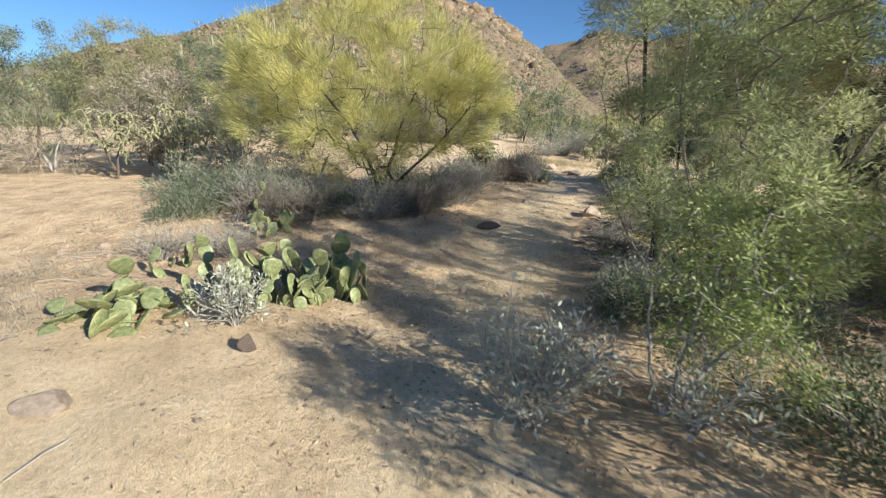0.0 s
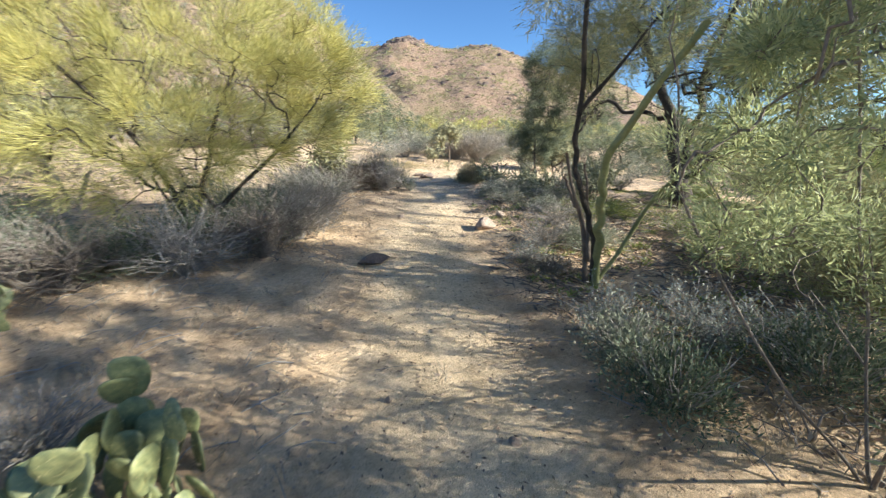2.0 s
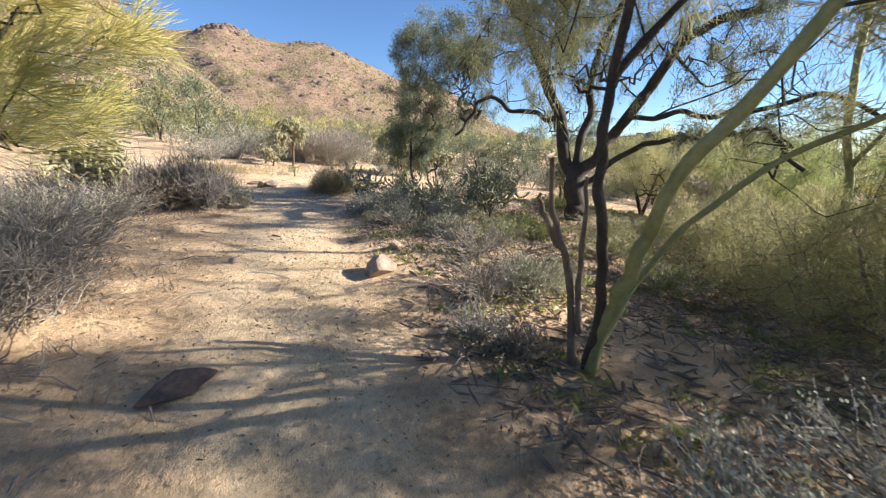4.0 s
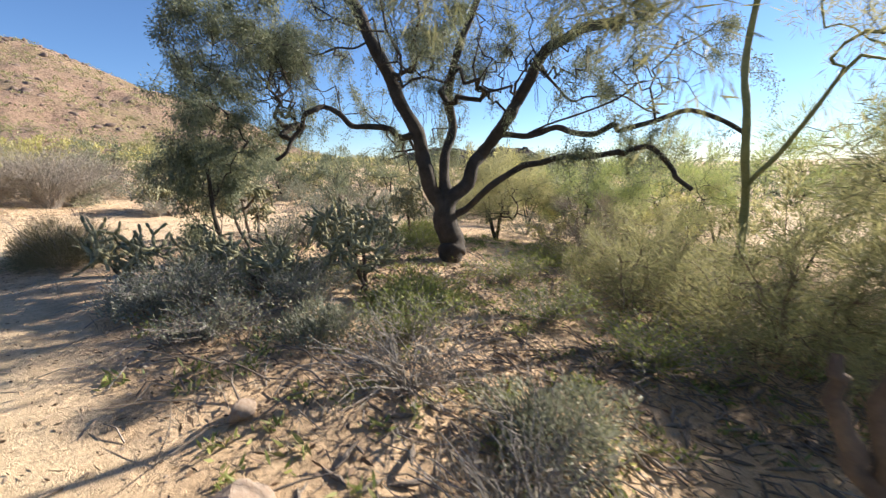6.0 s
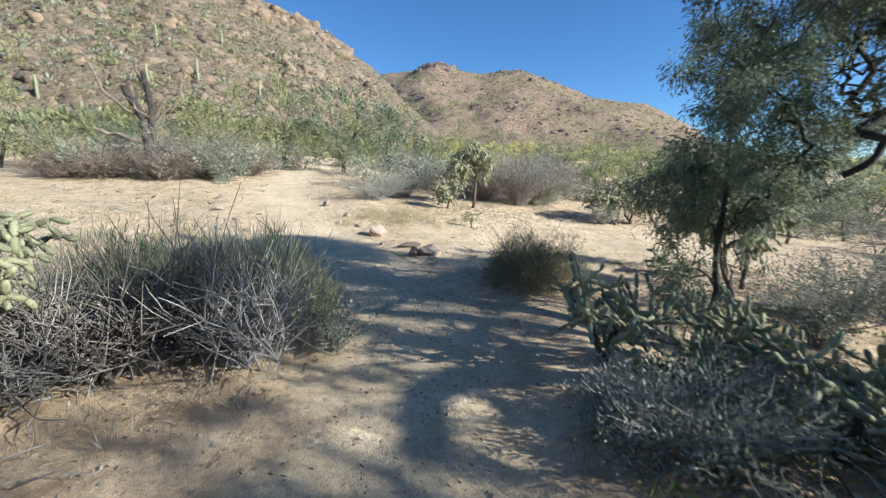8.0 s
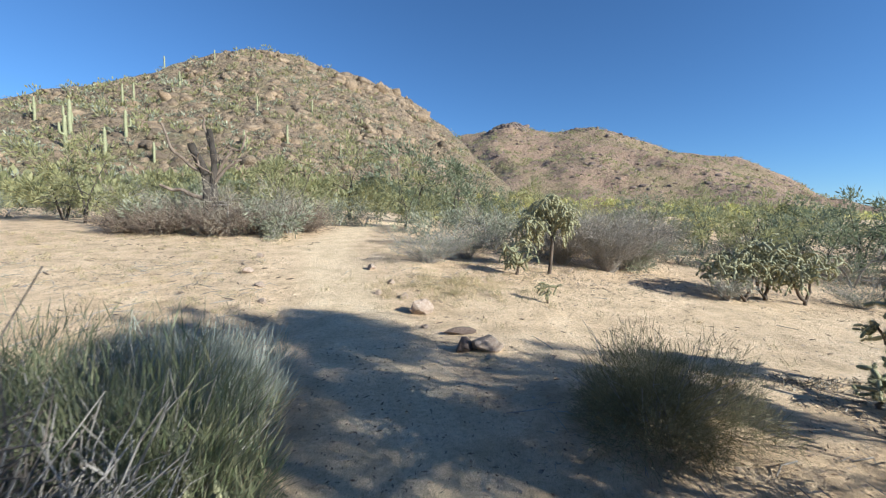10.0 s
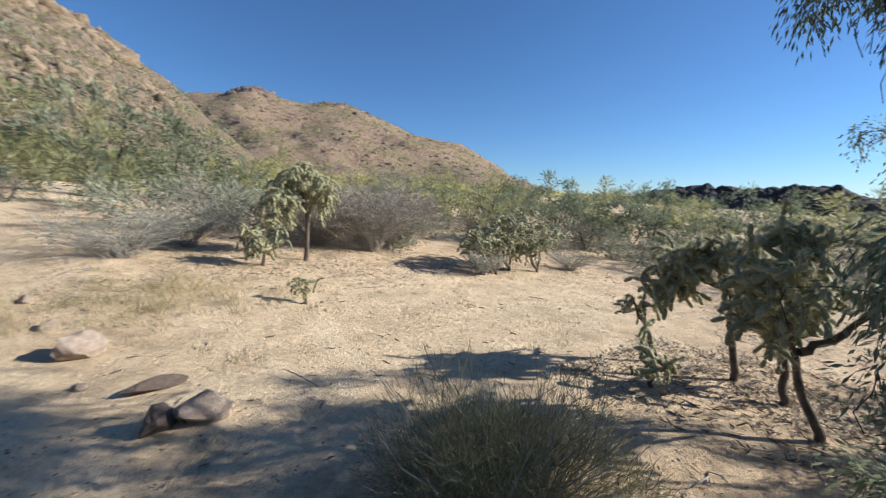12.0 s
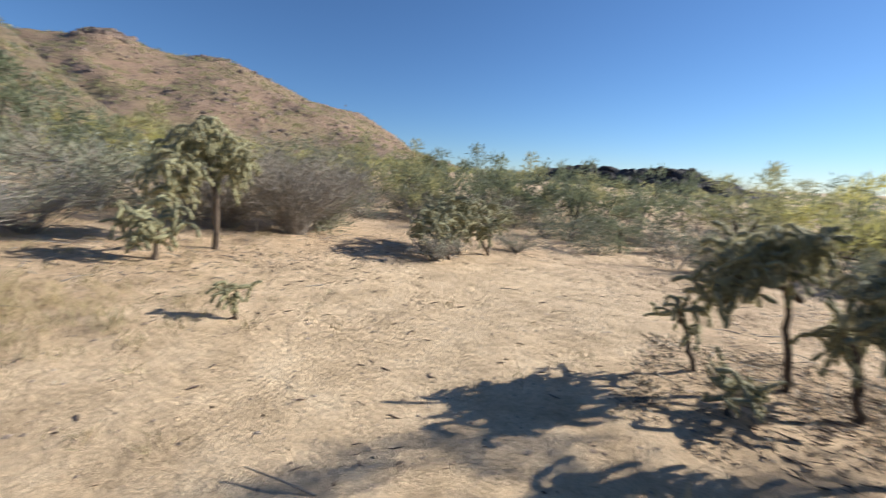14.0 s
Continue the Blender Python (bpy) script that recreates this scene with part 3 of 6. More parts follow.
def joints(lines_, rng, sides=7, spines=26, spine_len=0.03):
    """Cholla joints: swollen stubby cylinders along pairs of points, and the spines that coat them."""
    vs, fs, at, sp, sd = [], [], 0, [], []
    prof_t = np.array([0.0, 0.1, 0.35, 0.7, 0.93, 1.0])
    prof_r = np.array([0.35, 0.8, 1.0, 0.98, 0.65, 0.1])
    turn = np.linspace(0, 2 * np.pi, sides, endpoint=False)
    for a, b, r in lines_:
        a, b = np.asarray(a, float), np.asarray(b, float)
        d = unit(b - a)
        u = unit(np.cross(d, rng.normal(size=3)))
        w = np.cross(d, u)
        ring = a + (b - a) * prof_t[:, None, None] + (r * prof_r)[:, None, None] * (np.cos(turn)[None, :, None] * u + np.sin(turn)[None, :, None] * w)
        vs.append(ring.reshape(-1, 3))
        i = at + np.arange(5 * sides).reshape(5, sides)
        j = np.roll(i, -1, axis=1)
        fs.append(np.stack([i, j, j + sides, i + sides], axis=-1).reshape(-1, 4))
        at += 6 * sides
        th, t = rng.uniform(0, 2 * np.pi, spines), rng.random(spines)
        out = np.cos(th)[:, None] * u + np.sin(th)[:, None] * w
        sp.append(a + (b - a) * t[:, None] + out * r * 0.85)
        sd.append(out + d * 0.5 * rng.normal(size=(spines, 1)))
    sp, sd = np.concatenate(sp), np.concatenate(sd)
    sv, sf = leaf_quads(sp, sd, spine_len * rng.uniform(0.7, 1.5, len(sp)), spine_len * 0.11, rng)
    return np.concatenate(vs), np.concatenate(fs), sv, sf


def cholla(name, place, trunks, crown, count, label, seed, bark=CHOLLA_BARK, chain=3, r=0.026, length=0.12, spines=26, hang=0.7, trunk_r=0.034, group="", spine=SPINE, category="cactus"):
    """A cholla: dark trunks, and arms of spiny joints with chains of joints that hang from them.
    trunks: polylines in the plant's space; crown: blobs (centre, radii, share)."""
    rng = np.random.default_rng(seed)
    root = thing(name, (place[0], place[1], gz(*place)), label, category, group)
    nodes = []
    for pts in trunks:
        path = curve_points([(p[0], p[1], p[2]) for p in pts], 3 * len(pts) + 2, rng, 0.012)
        if pts[0][2] < 0.05:
            path[0, 2] = -0.04
        v, f = tubes([(path, np.linspace(trunk_r, trunk_r * 0.55, len(path)) * rng.uniform(0.9, 1.15, len(path)))], 8)
        part_mesh("trunk", make_mesh("trunk", v, f, bark, True), root)
        nodes.extend(path[len(path) // 2:])
    segs = []
    share = np.array([b[2] for b in crown], float)
    for n in range(count):
        k = rng.choice(len(crown), p=share / share.sum())
        g = np.array(crown[k][0]) + unit(rng.normal(size=3)) * np.array(crown[k][1]) * rng.random() ** 0.35
        arr = np.array(nodes)
        a = arr[int(np.argmin(np.linalg.norm(arr - g, axis=1)))]
        gap = np.linalg.norm(g - a)
        steps = max(1, int(gap / length))
        prev = a
        for q in range(1, steps + 1):
            nxt = a + (g - a) * q / steps + rng.normal(size=3) * 0.02 + np.array([0, 0, 0.05 * math.sin(math.pi * q / steps)])
            segs.append((prev, nxt, r * rng.uniform(0.85, 1.2)))
            nodes.append(nxt)
            prev = nxt
        for _ in range(chain):
            p = prev
            d = unit(rng.normal(size=3) * 0.7 + np.array([0, 0, 0.35 - 0.5 * max(hang, 0)]))
            for _ in range(rng.integers(2, 4)):
                q = p + d * length * rng.uniform(0.6, 0.95)
                if q[2] < 0.05:
                    break
                segs.append((p, q, r * rng.uniform(0.62, 0.88)))
                p = q
                d = unit(d + rng.normal(size=3) * 0.3 + np.array([0, 0, -hang]))
    v, f, sv, sf = joints(segs, rng, 6, spines, r * 1.1)
    crown_ob = part_mesh("crown", make_mesh("crown", v, f, JOINT, True), root, "green spiny jointed arms")
    crown_ob["kind"] = "stuff"
    part_mesh("spine_coat", make_mesh("spine_coat", sv, sf, spine), crown_ob, "pale straw spines")["kind"] = "stuff"
    return root


def pad_mesh(rng):
    """One prickly pear pad: a flat rounded paddle, narrow at its foot, with a little warp."""
    nu, nv = 14, 9
    v, th = [], np.linspace(0, 2 * np.pi, nu, endpoint=False)
    for k in range(nv):
        ph = math.pi * k / (nv - 1)
        ring = math.sin(ph) ** 0.8
        z = 0.5 - 0.5 * math.cos(ph)
        wide = 0.40 * ring * (0.72 + 0.42 * z)
        for t in th:
            x, y = wide * math.cos(t), 0.062 * ring * math.sin(t)
            v.append((x, y + 0.05 * x * x - 0.04 * z * z, z))
    i = np.arange((nv - 1) * nu).reshape(nv - 1, nu)
    j = np.roll(i, -1, axis=1)
    return make_mesh("pad", v, np.stack([i, j, j + nu, i + nu], axis=-1).reshape(-1, 4), PAD, True)


PAD_MESH = pad_mesh(RNG)


def pad_spines():
    rng = np.random.default_rng(5)
    n = 46
    z, x = rng.uniform(0.15, 0.95, n), rng.uniform(-0.3, 0.3, n)
    side = np.where(rng.random(n) < 0.5, 1.0, -1.0)
    p = np.stack([x * np.sin(np.pi * z), side * 0.045, z], axis=-1)
    v, f = leaf_quads(p, np.stack([rng.normal(size=n) * 0.4, side, rng.normal(size=n) * 0.4], axis=-1), 0.06, 0.012, rng)
    return make_mesh("spines", v, f, SPINE)


PAD_SPINES = pad_spines()


def prickly_pear(name, place, size, pads, label, seed, pad=0.2, flat=0.0, group=""):
    rng = np.random.default_rng(seed)
    root = thing(name, (place[0], place[1], gz(*place)), label, "cactus", group)
    made = []
    for n in range(pads):
        if n < pads * 0.42 or not made:
            th, r = rng.uniform(0, 2 * np.pi), size * math.sqrt(rng.random())
            foot = Vector((r * math.cos(th), r * math.sin(th), -0.02))
            lean, heading = rng.normal(0, 16) + flat * 70, rng.uniform(0, 360)
        else:
            par = made[rng.integers(0, len(made))]
            foot = par[0] @ Vector((rng.uniform(-0.3, 0.3), 0, rng.uniform(0.85, 0.97)))
            lean, heading = rng.normal(0, 24) + flat * 50, par[1] + rng.normal(0, 35)
        s = pad * rng.uniform(0.75, 1.2)
        m = pose(foot.x, foot.y, foot.z, lean, rng.normal(0, 18), heading) @ Matrix.Diagonal((s, s, s, 1))
        if foot.z > 0.75:
            continue
        made.append((m, heading))
        ob = part_mesh("pad", PAD_MESH, root)
        ob.matrix_basis = m
        if pads < 80:
            part_mesh("spine_coat", PAD_SPINES, ob)["kind"] = "stuff"
    return root


def rock_mesh(name, seed, mat, rough=0.28, sub=3):
    bm = bmesh.new()
    bmesh.ops.create_icosphere(bm, subdivisions=sub, radius=1)
    off = Vector((seed * 3.7, seed * 1.3, seed * 0.7))
    for v in bm.verts:
        c = v.co
        k = 1 + rough * noise.noise(c * 1.1 + off) + 0.5 * rough * noise.noise(c * 2.6 + off) + 0.2 * rough * noise.noise(c * 6 + off)
        v.co = c * k
        for axis in (Vector((0.8, 0.5, 0.3)), Vector((-0.6, 0.7, 0.4)), Vector((0.1, -0.8, 0.6)), Vector((-0.5, -0.5, -0.7))):
            a = axis.normalized()
            over = v.co.dot(a) - 0.62
            if over > 0:
                v.co -= a * over * 0.85
    me = bpy.data.meshes.new(name)
    bm.to_mesh(me)
    bm.free()
    me.materials.append(mat)
    return me


def rock(name, place, size, label, seed, mat=STONE, turn=0, sink=0.25):
    ob = new(name, rock_mesh(name, seed, mat))
    ob.matrix_basis = pose(place[0], place[1], gz(*place) + size[2] * (1 - 2 * sink) * 0.9, 0, 0, turn) @ Matrix.Diagonal((*size, 1))
    return tagged(ob, label, "rock")
# ---- trees along the trail ----
B = (-1.25, 8.95)
tree("palo_verde_tree", B, [(0, shift(B, [(-1.35, 8.95, 0.9), (-1.9, 9.0, 1.9), (-2.6, 9.2, 2.7)])), (0, shift(B, [(-1.0, 9.0, 1.0), (-0.7, 9.1, 2.0), (-0.2, 9.2, 3.0)])), (0, shift(B, [(-0.8, 8.8, 0.7), (0.0, 8.7, 1.5), (0.6, 8.7, 2.2)]))],
     [blob(B, (-1.5, 9.2, 2.8), (2.5, 1.9, 1.6), 5), blob(B, (-2.9, 9.0, 2.3), (1.4, 1.3, 1.1), 2), blob(B, (0.3, 9.0, 2.2), (1.1, 1.2, 1.1), 2), blob(B, (-1.4, 8.3, 1.3), (1.5, 0.8, 0.6), 1)],
     "yellow-green palo verde tree with a feathery rounded crown", 11, BARK, PALO, 700, 95000, 0.2, 0.15, 0.0065, 0.0, 0.06, 5, sweep=0.9)
B = (3.15, 6.08)
tree("palo_verde_tree", B, [(0, shift(B, [(2.95, 5.95, 0.45), (2.72, 5.88, 0.85), (2.56, 5.87, 1.25), (2.52, 5.86, 1.65), (2.5, 5.8, 2.1), (2.3, 5.6, 2.9)])), (0, shift(B, [(3.5, 5.95, 0.4), (3.55, 5.5, 1.1), (3.7, 4.9, 1.6), (4.1, 4.2, 2.0)])),
                            (0, shift(B, [(3.06, 5.98, 0.15), (2.88, 5.8, 0.57), (2.75, 5.68, 0.88), (2.6, 5.55, 1.22), (2.6, 5.2, 1.75), (2.9, 4.9, 2.4)])), (13, shift(B, [(2.9, 5.4, 2.5), (3.2, 5.1, 3.0)]))],
     [blob(B, (3.3, 5.3, 3.2), (1.9, 1.7, 1.1), 5), blob(B, (4.6, 4.3, 2.6), (1.5, 1.4, 1.1), 3), blob(B, (2.4, 5.1, 2.9), (0.8, 0.9, 0.7), 2), blob(B, (3.6, 6.9, 2.6), (0.9, 0.8, 0.6), 1), blob(B, (4.2, 5.0, 1.5), (0.9, 0.9, 0.6), 0.8), blob(B, (2.95, 4.4, 2.3), (0.8, 0.6, 0.6), 1.6)],
     "olive green palo verde with several dark leaning stems", 12, BARK, OLIVE, 480, 76000, 0.2, 0.11, 0.007, 0.2, 0.04, 5, sweep=0.3, barks={1: GREEN_BARK, 2: GREEN_BARK}, girth={0: 0.036, 1: 0.026, 2: 0.05}, gaps=-0.9, strands=200, fall=0.4, fine=0.34)
B = (3.14, 6.18)
root = thing("dead_stump", (B[0], B[1], gz(*B)), "broken brown dead stems standing beside the trail", "dead tree")
for n, (pts, r) in enumerate((([(3.13, 6.18, -0.3), (3.1, 6.22, 0.35), (3.0, 6.3, 0.8), (2.95, 6.36, 1.05), (2.82, 6.3, 1.38)], 0.034), ([(3.14, 6.16, 0.1), (3.08, 6.17, 0.55), (3.0, 6.13, 0.9), (2.89, 6.09, 1.26)], 0.027), ([(3.02, 6.29, 0.75), (2.98, 6.42, 0.95), (2.95, 6.46, 1.12)], 0.03))):
    path = curve_points(shift(B, pts), 12, RNG, 0.008)
    v, f = tubes([(path, np.linspace(r, r * 0.45, 12) * RNG.uniform(0.85, 1.2, 12))], 8)
    part_mesh("stem", make_mesh("stem", v, f, TAN_BARK, True), root)
B = (8.4, 8.75)
tree("mesquite_tree", B, [(0, shift(B, [(8.5, 8.87, 0.5), (8.65, 9.0, 1.1)])), (3, shift(B, [(8.55, 9.2, 1.2), (8.63, 9.5, 2.15), (8.5, 10.1, 3.6), (8.2, 10.7, 4.6)])), (4, shift(B, [(8.9, 8.6, 1.6), (8.95, 8.15, 2.06), (9.0, 7.7, 2.9), (9.13, 7.1, 3.5), (9.1, 6.2, 3.7)])),
                          (24, shift(B, [(8.9, 7.5, 2.05), (8.81, 6.66, 2.03), (8.9, 6.1, 2.1), (8.8, 5.3, 2.25), (8.6, 4.7, 1.9)])), (4, shift(B, [(8.62, 7.9, 1.45), (8.62, 7.2, 1.62), (8.6, 6.4, 1.68), (8.5, 5.9, 1.72), (8.44, 5.4, 1.2)])),
                          (12, shift(B, [(8.2, 10.1, 2.2), (7.9, 10.7, 2.45), (7.75, 11.1, 2.2), (7.6, 11.4, 1.7)])), (6, shift(B, [(8.9, 9.0, 2.2), (8.85, 8.8, 3.3), (8.7, 8.4, 4.5)])), (27, shift(B, [(8.7, 7.2, 3.7), (8.2, 6.8, 4.4)])), (15, shift(B, [(8.1, 10.9, 3.4), (8.0, 11.5, 3.5)])), (3, shift(B, [(8.3, 9.5, 1.4), (7.9, 10.2, 1.5), (7.6, 10.6, 1.2)])), (14, shift(B, [(8.1, 9.3, 3.0), (7.6, 9.0, 3.5), (7.0, 8.8, 3.6)])), (28, shift(B, [(9.4, 7.0, 2.6), (9.6, 6.2, 2.7), (9.5, 5.6, 2.3)])), (35, shift(B, [(8.3, 6.4, 2.5), (8.0, 5.9, 2.6), (7.9, 5.3, 2.2)]))],
     [blob(B, (8.4, 9.0, 3.9), (2.3, 3.0, 1.0), 3.6), blob(B, (7.4, 9.1, 3.9), (1.3, 1.6, 0.8), 3.0), blob(B, (8.2, 11.0, 3.2), (1.3, 1.3, 1.3), 1.4), blob(B, (8.9, 6.1, 3.1), (1.3, 1.7, 0.9), 2.6), blob(B, (8.6, 6.2, 1.75), (0.4, 1.3, 0.5), 0.9), blob(B, (8.3, 11.9, 3.0), (0.9, 0.6, 1.1), 7), blob(B, (8.7, 7.6, 3.1), (1.2, 2.4, 0.7), 3.2), blob(B, (8.0, 8.7, 2.9), (0.8, 1.5, 0.65), 2.4), blob(B, (9.6, 11.2, 2.9), (1.0, 0.9, 0.9), 0.5), blob(B, (10.1, 9.9, 2.1), (1.1, 1.0, 0.7), 2.6)],
     "large mesquite tree with dark spreading limbs and drooping foliage", 13, BARK, MESQ, 860, 155000, 0.12, 0.037, 0.0125, 0.5, 0.1, 5, gaps=-0.3, strands=560, fall=0.5, fine=0.85, crook=0.2, sag=0.6, girth={0: 0.23, 1: 0.14, 2: 0.12, 3: 0.05, 4: 0.055, 5: 0.05, 6: 0.085})
B = (6.75, 11.85)
tree("mesquite_sapling", B, [(0, shift(B, [(6.6, 11.75, 0.9), (6.45, 11.7, 1.9), (6.4, 11.65, 3.0)]))],
     [blob(B, (6.35, 11.6, 2.5), (0.55, 0.5, 1.5), 3), blob(B, (6.25, 11.55, 1.2), (0.4, 0.4, 0.55), 1.0), blob(B, (7.2, 12.0, 3.3), (0.85, 0.6, 0.9), 3.0), blob(B, (6.7, 11.3, 3.4), (0.8, 0.8, 0.8), 1.2), blob(B, (6.5, 12.1, 1.1), (0.3, 0.3, 0.8), 1.3), blob(B, (6.95, 11.75, 2.0), (0.75, 0.55, 0.9), 3.0)],
     "slender mesquite sapling with dense hanging dark green foliage", 14, BARK, MESQ, 320, 60000, 0.16, 0.05, 0.0115, 0.8, 0.03, 5, sag=0.7, gaps=-0.8, strands=70, fall=0.28)
B = (2.0, 3.15)
tree("creosote_bush", B, [(0, shift(B, [(1.7, 3.0, 0.6), (1.4, 2.9, 1.4), (1.2, 2.8, 2.3)])), (0, shift(B, [(2.2, 3.4, 0.7), (2.2, 3.6, 1.6), (2.0, 3.7, 2.5)])), (0, shift(B, [(2.5, 2.9, 0.7), (2.9, 2.7, 1.6)])), (0, shift(B, [(1.6, 3.5, 0.5), (1.3, 3.8, 1.2), (1.25, 3.9, 1.9)]))],
     [blob(B, (2.0, 3.1, 2.0), (1.1, 0.9, 1.2), 4), blob(B, (1.7, 2.6, 0.9), (0.7, 0.5, 0.6), 2), blob(B, (2.1, 2.05, 2.3), (0.8, 0.6, 0.7), 2), blob(B, (2.6, 3.2, 2.6), (1.2, 1.0, 0.9), 2), blob(B, (2.6, 4.0, 1.0), (0.6, 0.5, 0.6), 1), blob(B, (1.5, 3.6, 1.8), (0.4, 0.4, 0.9), 1.3)],
     "tall feathery green desert shrub with thin brown stems", 15, DEAD_WOOD, CREOSOTE, 420, 54000, 0.14, 0.05, 0.0085, 0.0, 0.02, 5, crook=0.07, category="shrub", gaps=-1.5, girth={0: 0.008, 1: 0.008, 2: 0.009, 3: 0.007})
B = (2.2, 0.8)
tree("creosote_bush", B, [(0, shift(B, [(2.0, 0.7, 0.6), (1.9, 0.6, 1.4)])), (0, shift(B, [(2.4, 1.0, 0.7), (2.5, 1.1, 1.6)]))],
     [blob(B, (2.1, 0.8, 1.4), (0.6, 0.6, 0.65), 3), blob(B, (2.6, 0.4, 1.6), (0.6, 0.5, 0.5), 1.5), blob(B, (2.7, 0.3, 0.8), (0.75, 0.7, 0.6), 2.5), blob(B, (2.3, 1.2, 0.6), (0.6, 0.5, 0.5), 1.5)],
     "tall feathery green desert shrub shading the trail", 115, GRAY_WOOD, CREOSOTE, 230, 20000, 0.14, 0.05, 0.009, 0.0, 0.02, 5, crook=0.07, category="shrub", gaps=-1.2)
B = (4.9, 2.9)
tree("palo_verde_tree", B, [(0, shift(B, [(4.6, 3.0, 0.8), (4.1, 3.1, 1.6), (3.5, 3.2, 2.2)])), (0, shift(B, [(5.1, 2.7, 1.0), (5.3, 2.6, 2.2)])), (0, shift(B, [(4.4, 2.7, 0.9), (3.6, 2.5, 1.3), (2.7, 2.4, 1.5)]))],
     [blob(B, (5.0, 3.1, 2.7), (1.5, 1.4, 1.0), 3), blob(B, (3.3, 1.9, 1.5), (1.0, 0.9, 0.6), 1.2), blob(B, (5.5, 3.6, 1.6), (1.1, 1.1, 0.9), 1.5)],
     "dense green palo verde with dark crooked branches", 16, BARK, PALO_GREEN, 380, 34000, 0.18, 0.12, 0.007, 0.1, 0.08, 5)
B = (7.8, 4.9)
tree("palo_verde_tree", B, [(0, shift(B, [(7.95, 4.85, 0.9), (7.75, 5.0, 1.9), (7.9, 5.05, 2.8), (7.7, 5.0, 3.7)])), (4, shift(B, [(7.5, 4.6, 1.9), (7.2, 4.3, 2.6)]))],
     [blob(B, (7.7, 4.9, 4.3), (1.7, 1.7, 0.8), 4), blob(B, (7.2, 4.2, 2.9), (0.7, 0.7, 0.5), 0.6)], "tall palo verde with a smooth green trunk", 18, GREEN_BARK, OLIVE, 220, 17000, 0.2, 0.15, 0.007, 0.2, 0.05, 5, sweep=0.2, girth={0: 0.055, 1: 0.03})
for n, (x, y, h, w, mat, lab) in enumerate(((7.0, 3.2, 1.9, 1.4, OLIVE, "bushy yellow-green palo verde in dappled light"), (12.6, 6.6, 2.3, 1.5, PALO_GREEN, "bushy green palo verde behind the mesquite"), (11.8, 8.6, 2.1, 1.5, OLIVE, "low olive palo verde at the clearing"), (6.6, 1.4, 2.8, 1.8, OLIVE, "thick olive palo verde"), (13.6, 4.6, 3.0, 1.9, PALO_GREEN, "green palo verde with a round crown"), (10.4, 2.0, 3.2, 2.0, PALO_GREEN, "green palo verde with a broad crown"))):
    B = (x, y)
    z = gz(x, y)
    tree("palo_verde_tree", B, [(0, [(-0.2, 0.1, 0.5), (-0.5, 0.3, 1.2)]), (0, [(0.2, -0.1, 0.6), (0.5, -0.2, 1.3)])],
         [(np.array((0, 0, h * 0.6)), np.array((w, w, h * 0.42)), 3), (np.array((0.3 * w, -0.4 * w, h * 0.4)), np.array((0.7 * w, 0.7 * w, h * 0.3)), 1)], lab, 30 + n, BARK, mat, 200, 20000, 0.2, 0.15, 0.008, 0.1, 0.06, 5, sweep=0.4, group="trees beyond the trail")

for n, (x, y, h, w, mat, lab) in enumerate(((5.2, 4.4, 1.4, 1.0, OLIVE, "low olive palo verde thicket of fine stems"), (6.3, 5.0, 1.4, 1.1, OLIVE, "olive palo verde thicket in the sun"), (9.2, 5.6, 1.5, 1.2, OLIVE, "dry olive brush below the mesquite's long limbs"), (10.3, 6.6, 1.5, 1.2, DRY, "leafless brown brush below the mesquite"), (7.6, 6.2, 1.1, 0.9, OLIVE, "low olive brush in the sun"))):
    tree("palo_verde_shrub", (x, y), [(0, [(-0.15, 0.1, h * 0.3), (-0.45 * w, 0.2, h * 0.75)]), (0, [(0.15, -0.05, h * 0.3), (0.4 * w, -0.2, h * 0.7)]), (0, [(0.0, 0.15, h * 0.3), (0.1, 0.4 * w, h * 0.75)])],
         [(np.array((0, 0, h * 0.52)), np.array((w, w, h * 0.46)), 3), (np.array((-0.3 * w, 0.2 * w, h * 0.3)), np.array((0.8 * w, 0.8 * w, h * 0.28)), 1.2)], lab, 330 + n, TAN_BARK, mat, 220, 11000, 0.15, 0.1, 0.006, 0.0, 0.03, 5, sweep=0.35, category="shrub", group="thicket beyond the trail", gaps=-1.6)
B = (1.25, 2.45)
tree("lime_green_shrub", B, [(0, [(0.1, 0.05, 0.5), (0.25, 0.1, 1.0)]), (0, [(-0.1, 0.1, 0.4), (-0.15, 0.15, 0.8)]), (0, [(0.2, -0.1, 0.4), (0.4, -0.15, 0.7)])],
     [(np.array((0.25, 0.05, 0.8)), np.array((0.45, 0.4, 0.5)), 3), (np.array((0.4, -0.05, 0.35)), np.array((0.45, 0.36, 0.3)), 1.5), (np.array((0.65, 0.1, 1.2)), np.array((0.4, 0.4, 0.4)), 1.5)], "bright lime green leafy shrub in full sun", 117, GRAY_WOOD, LIME, 190, 9500, 0.11, 0.034, 0.011, 0.1, 0.014, 5, category="shrub", gaps=-1.2)

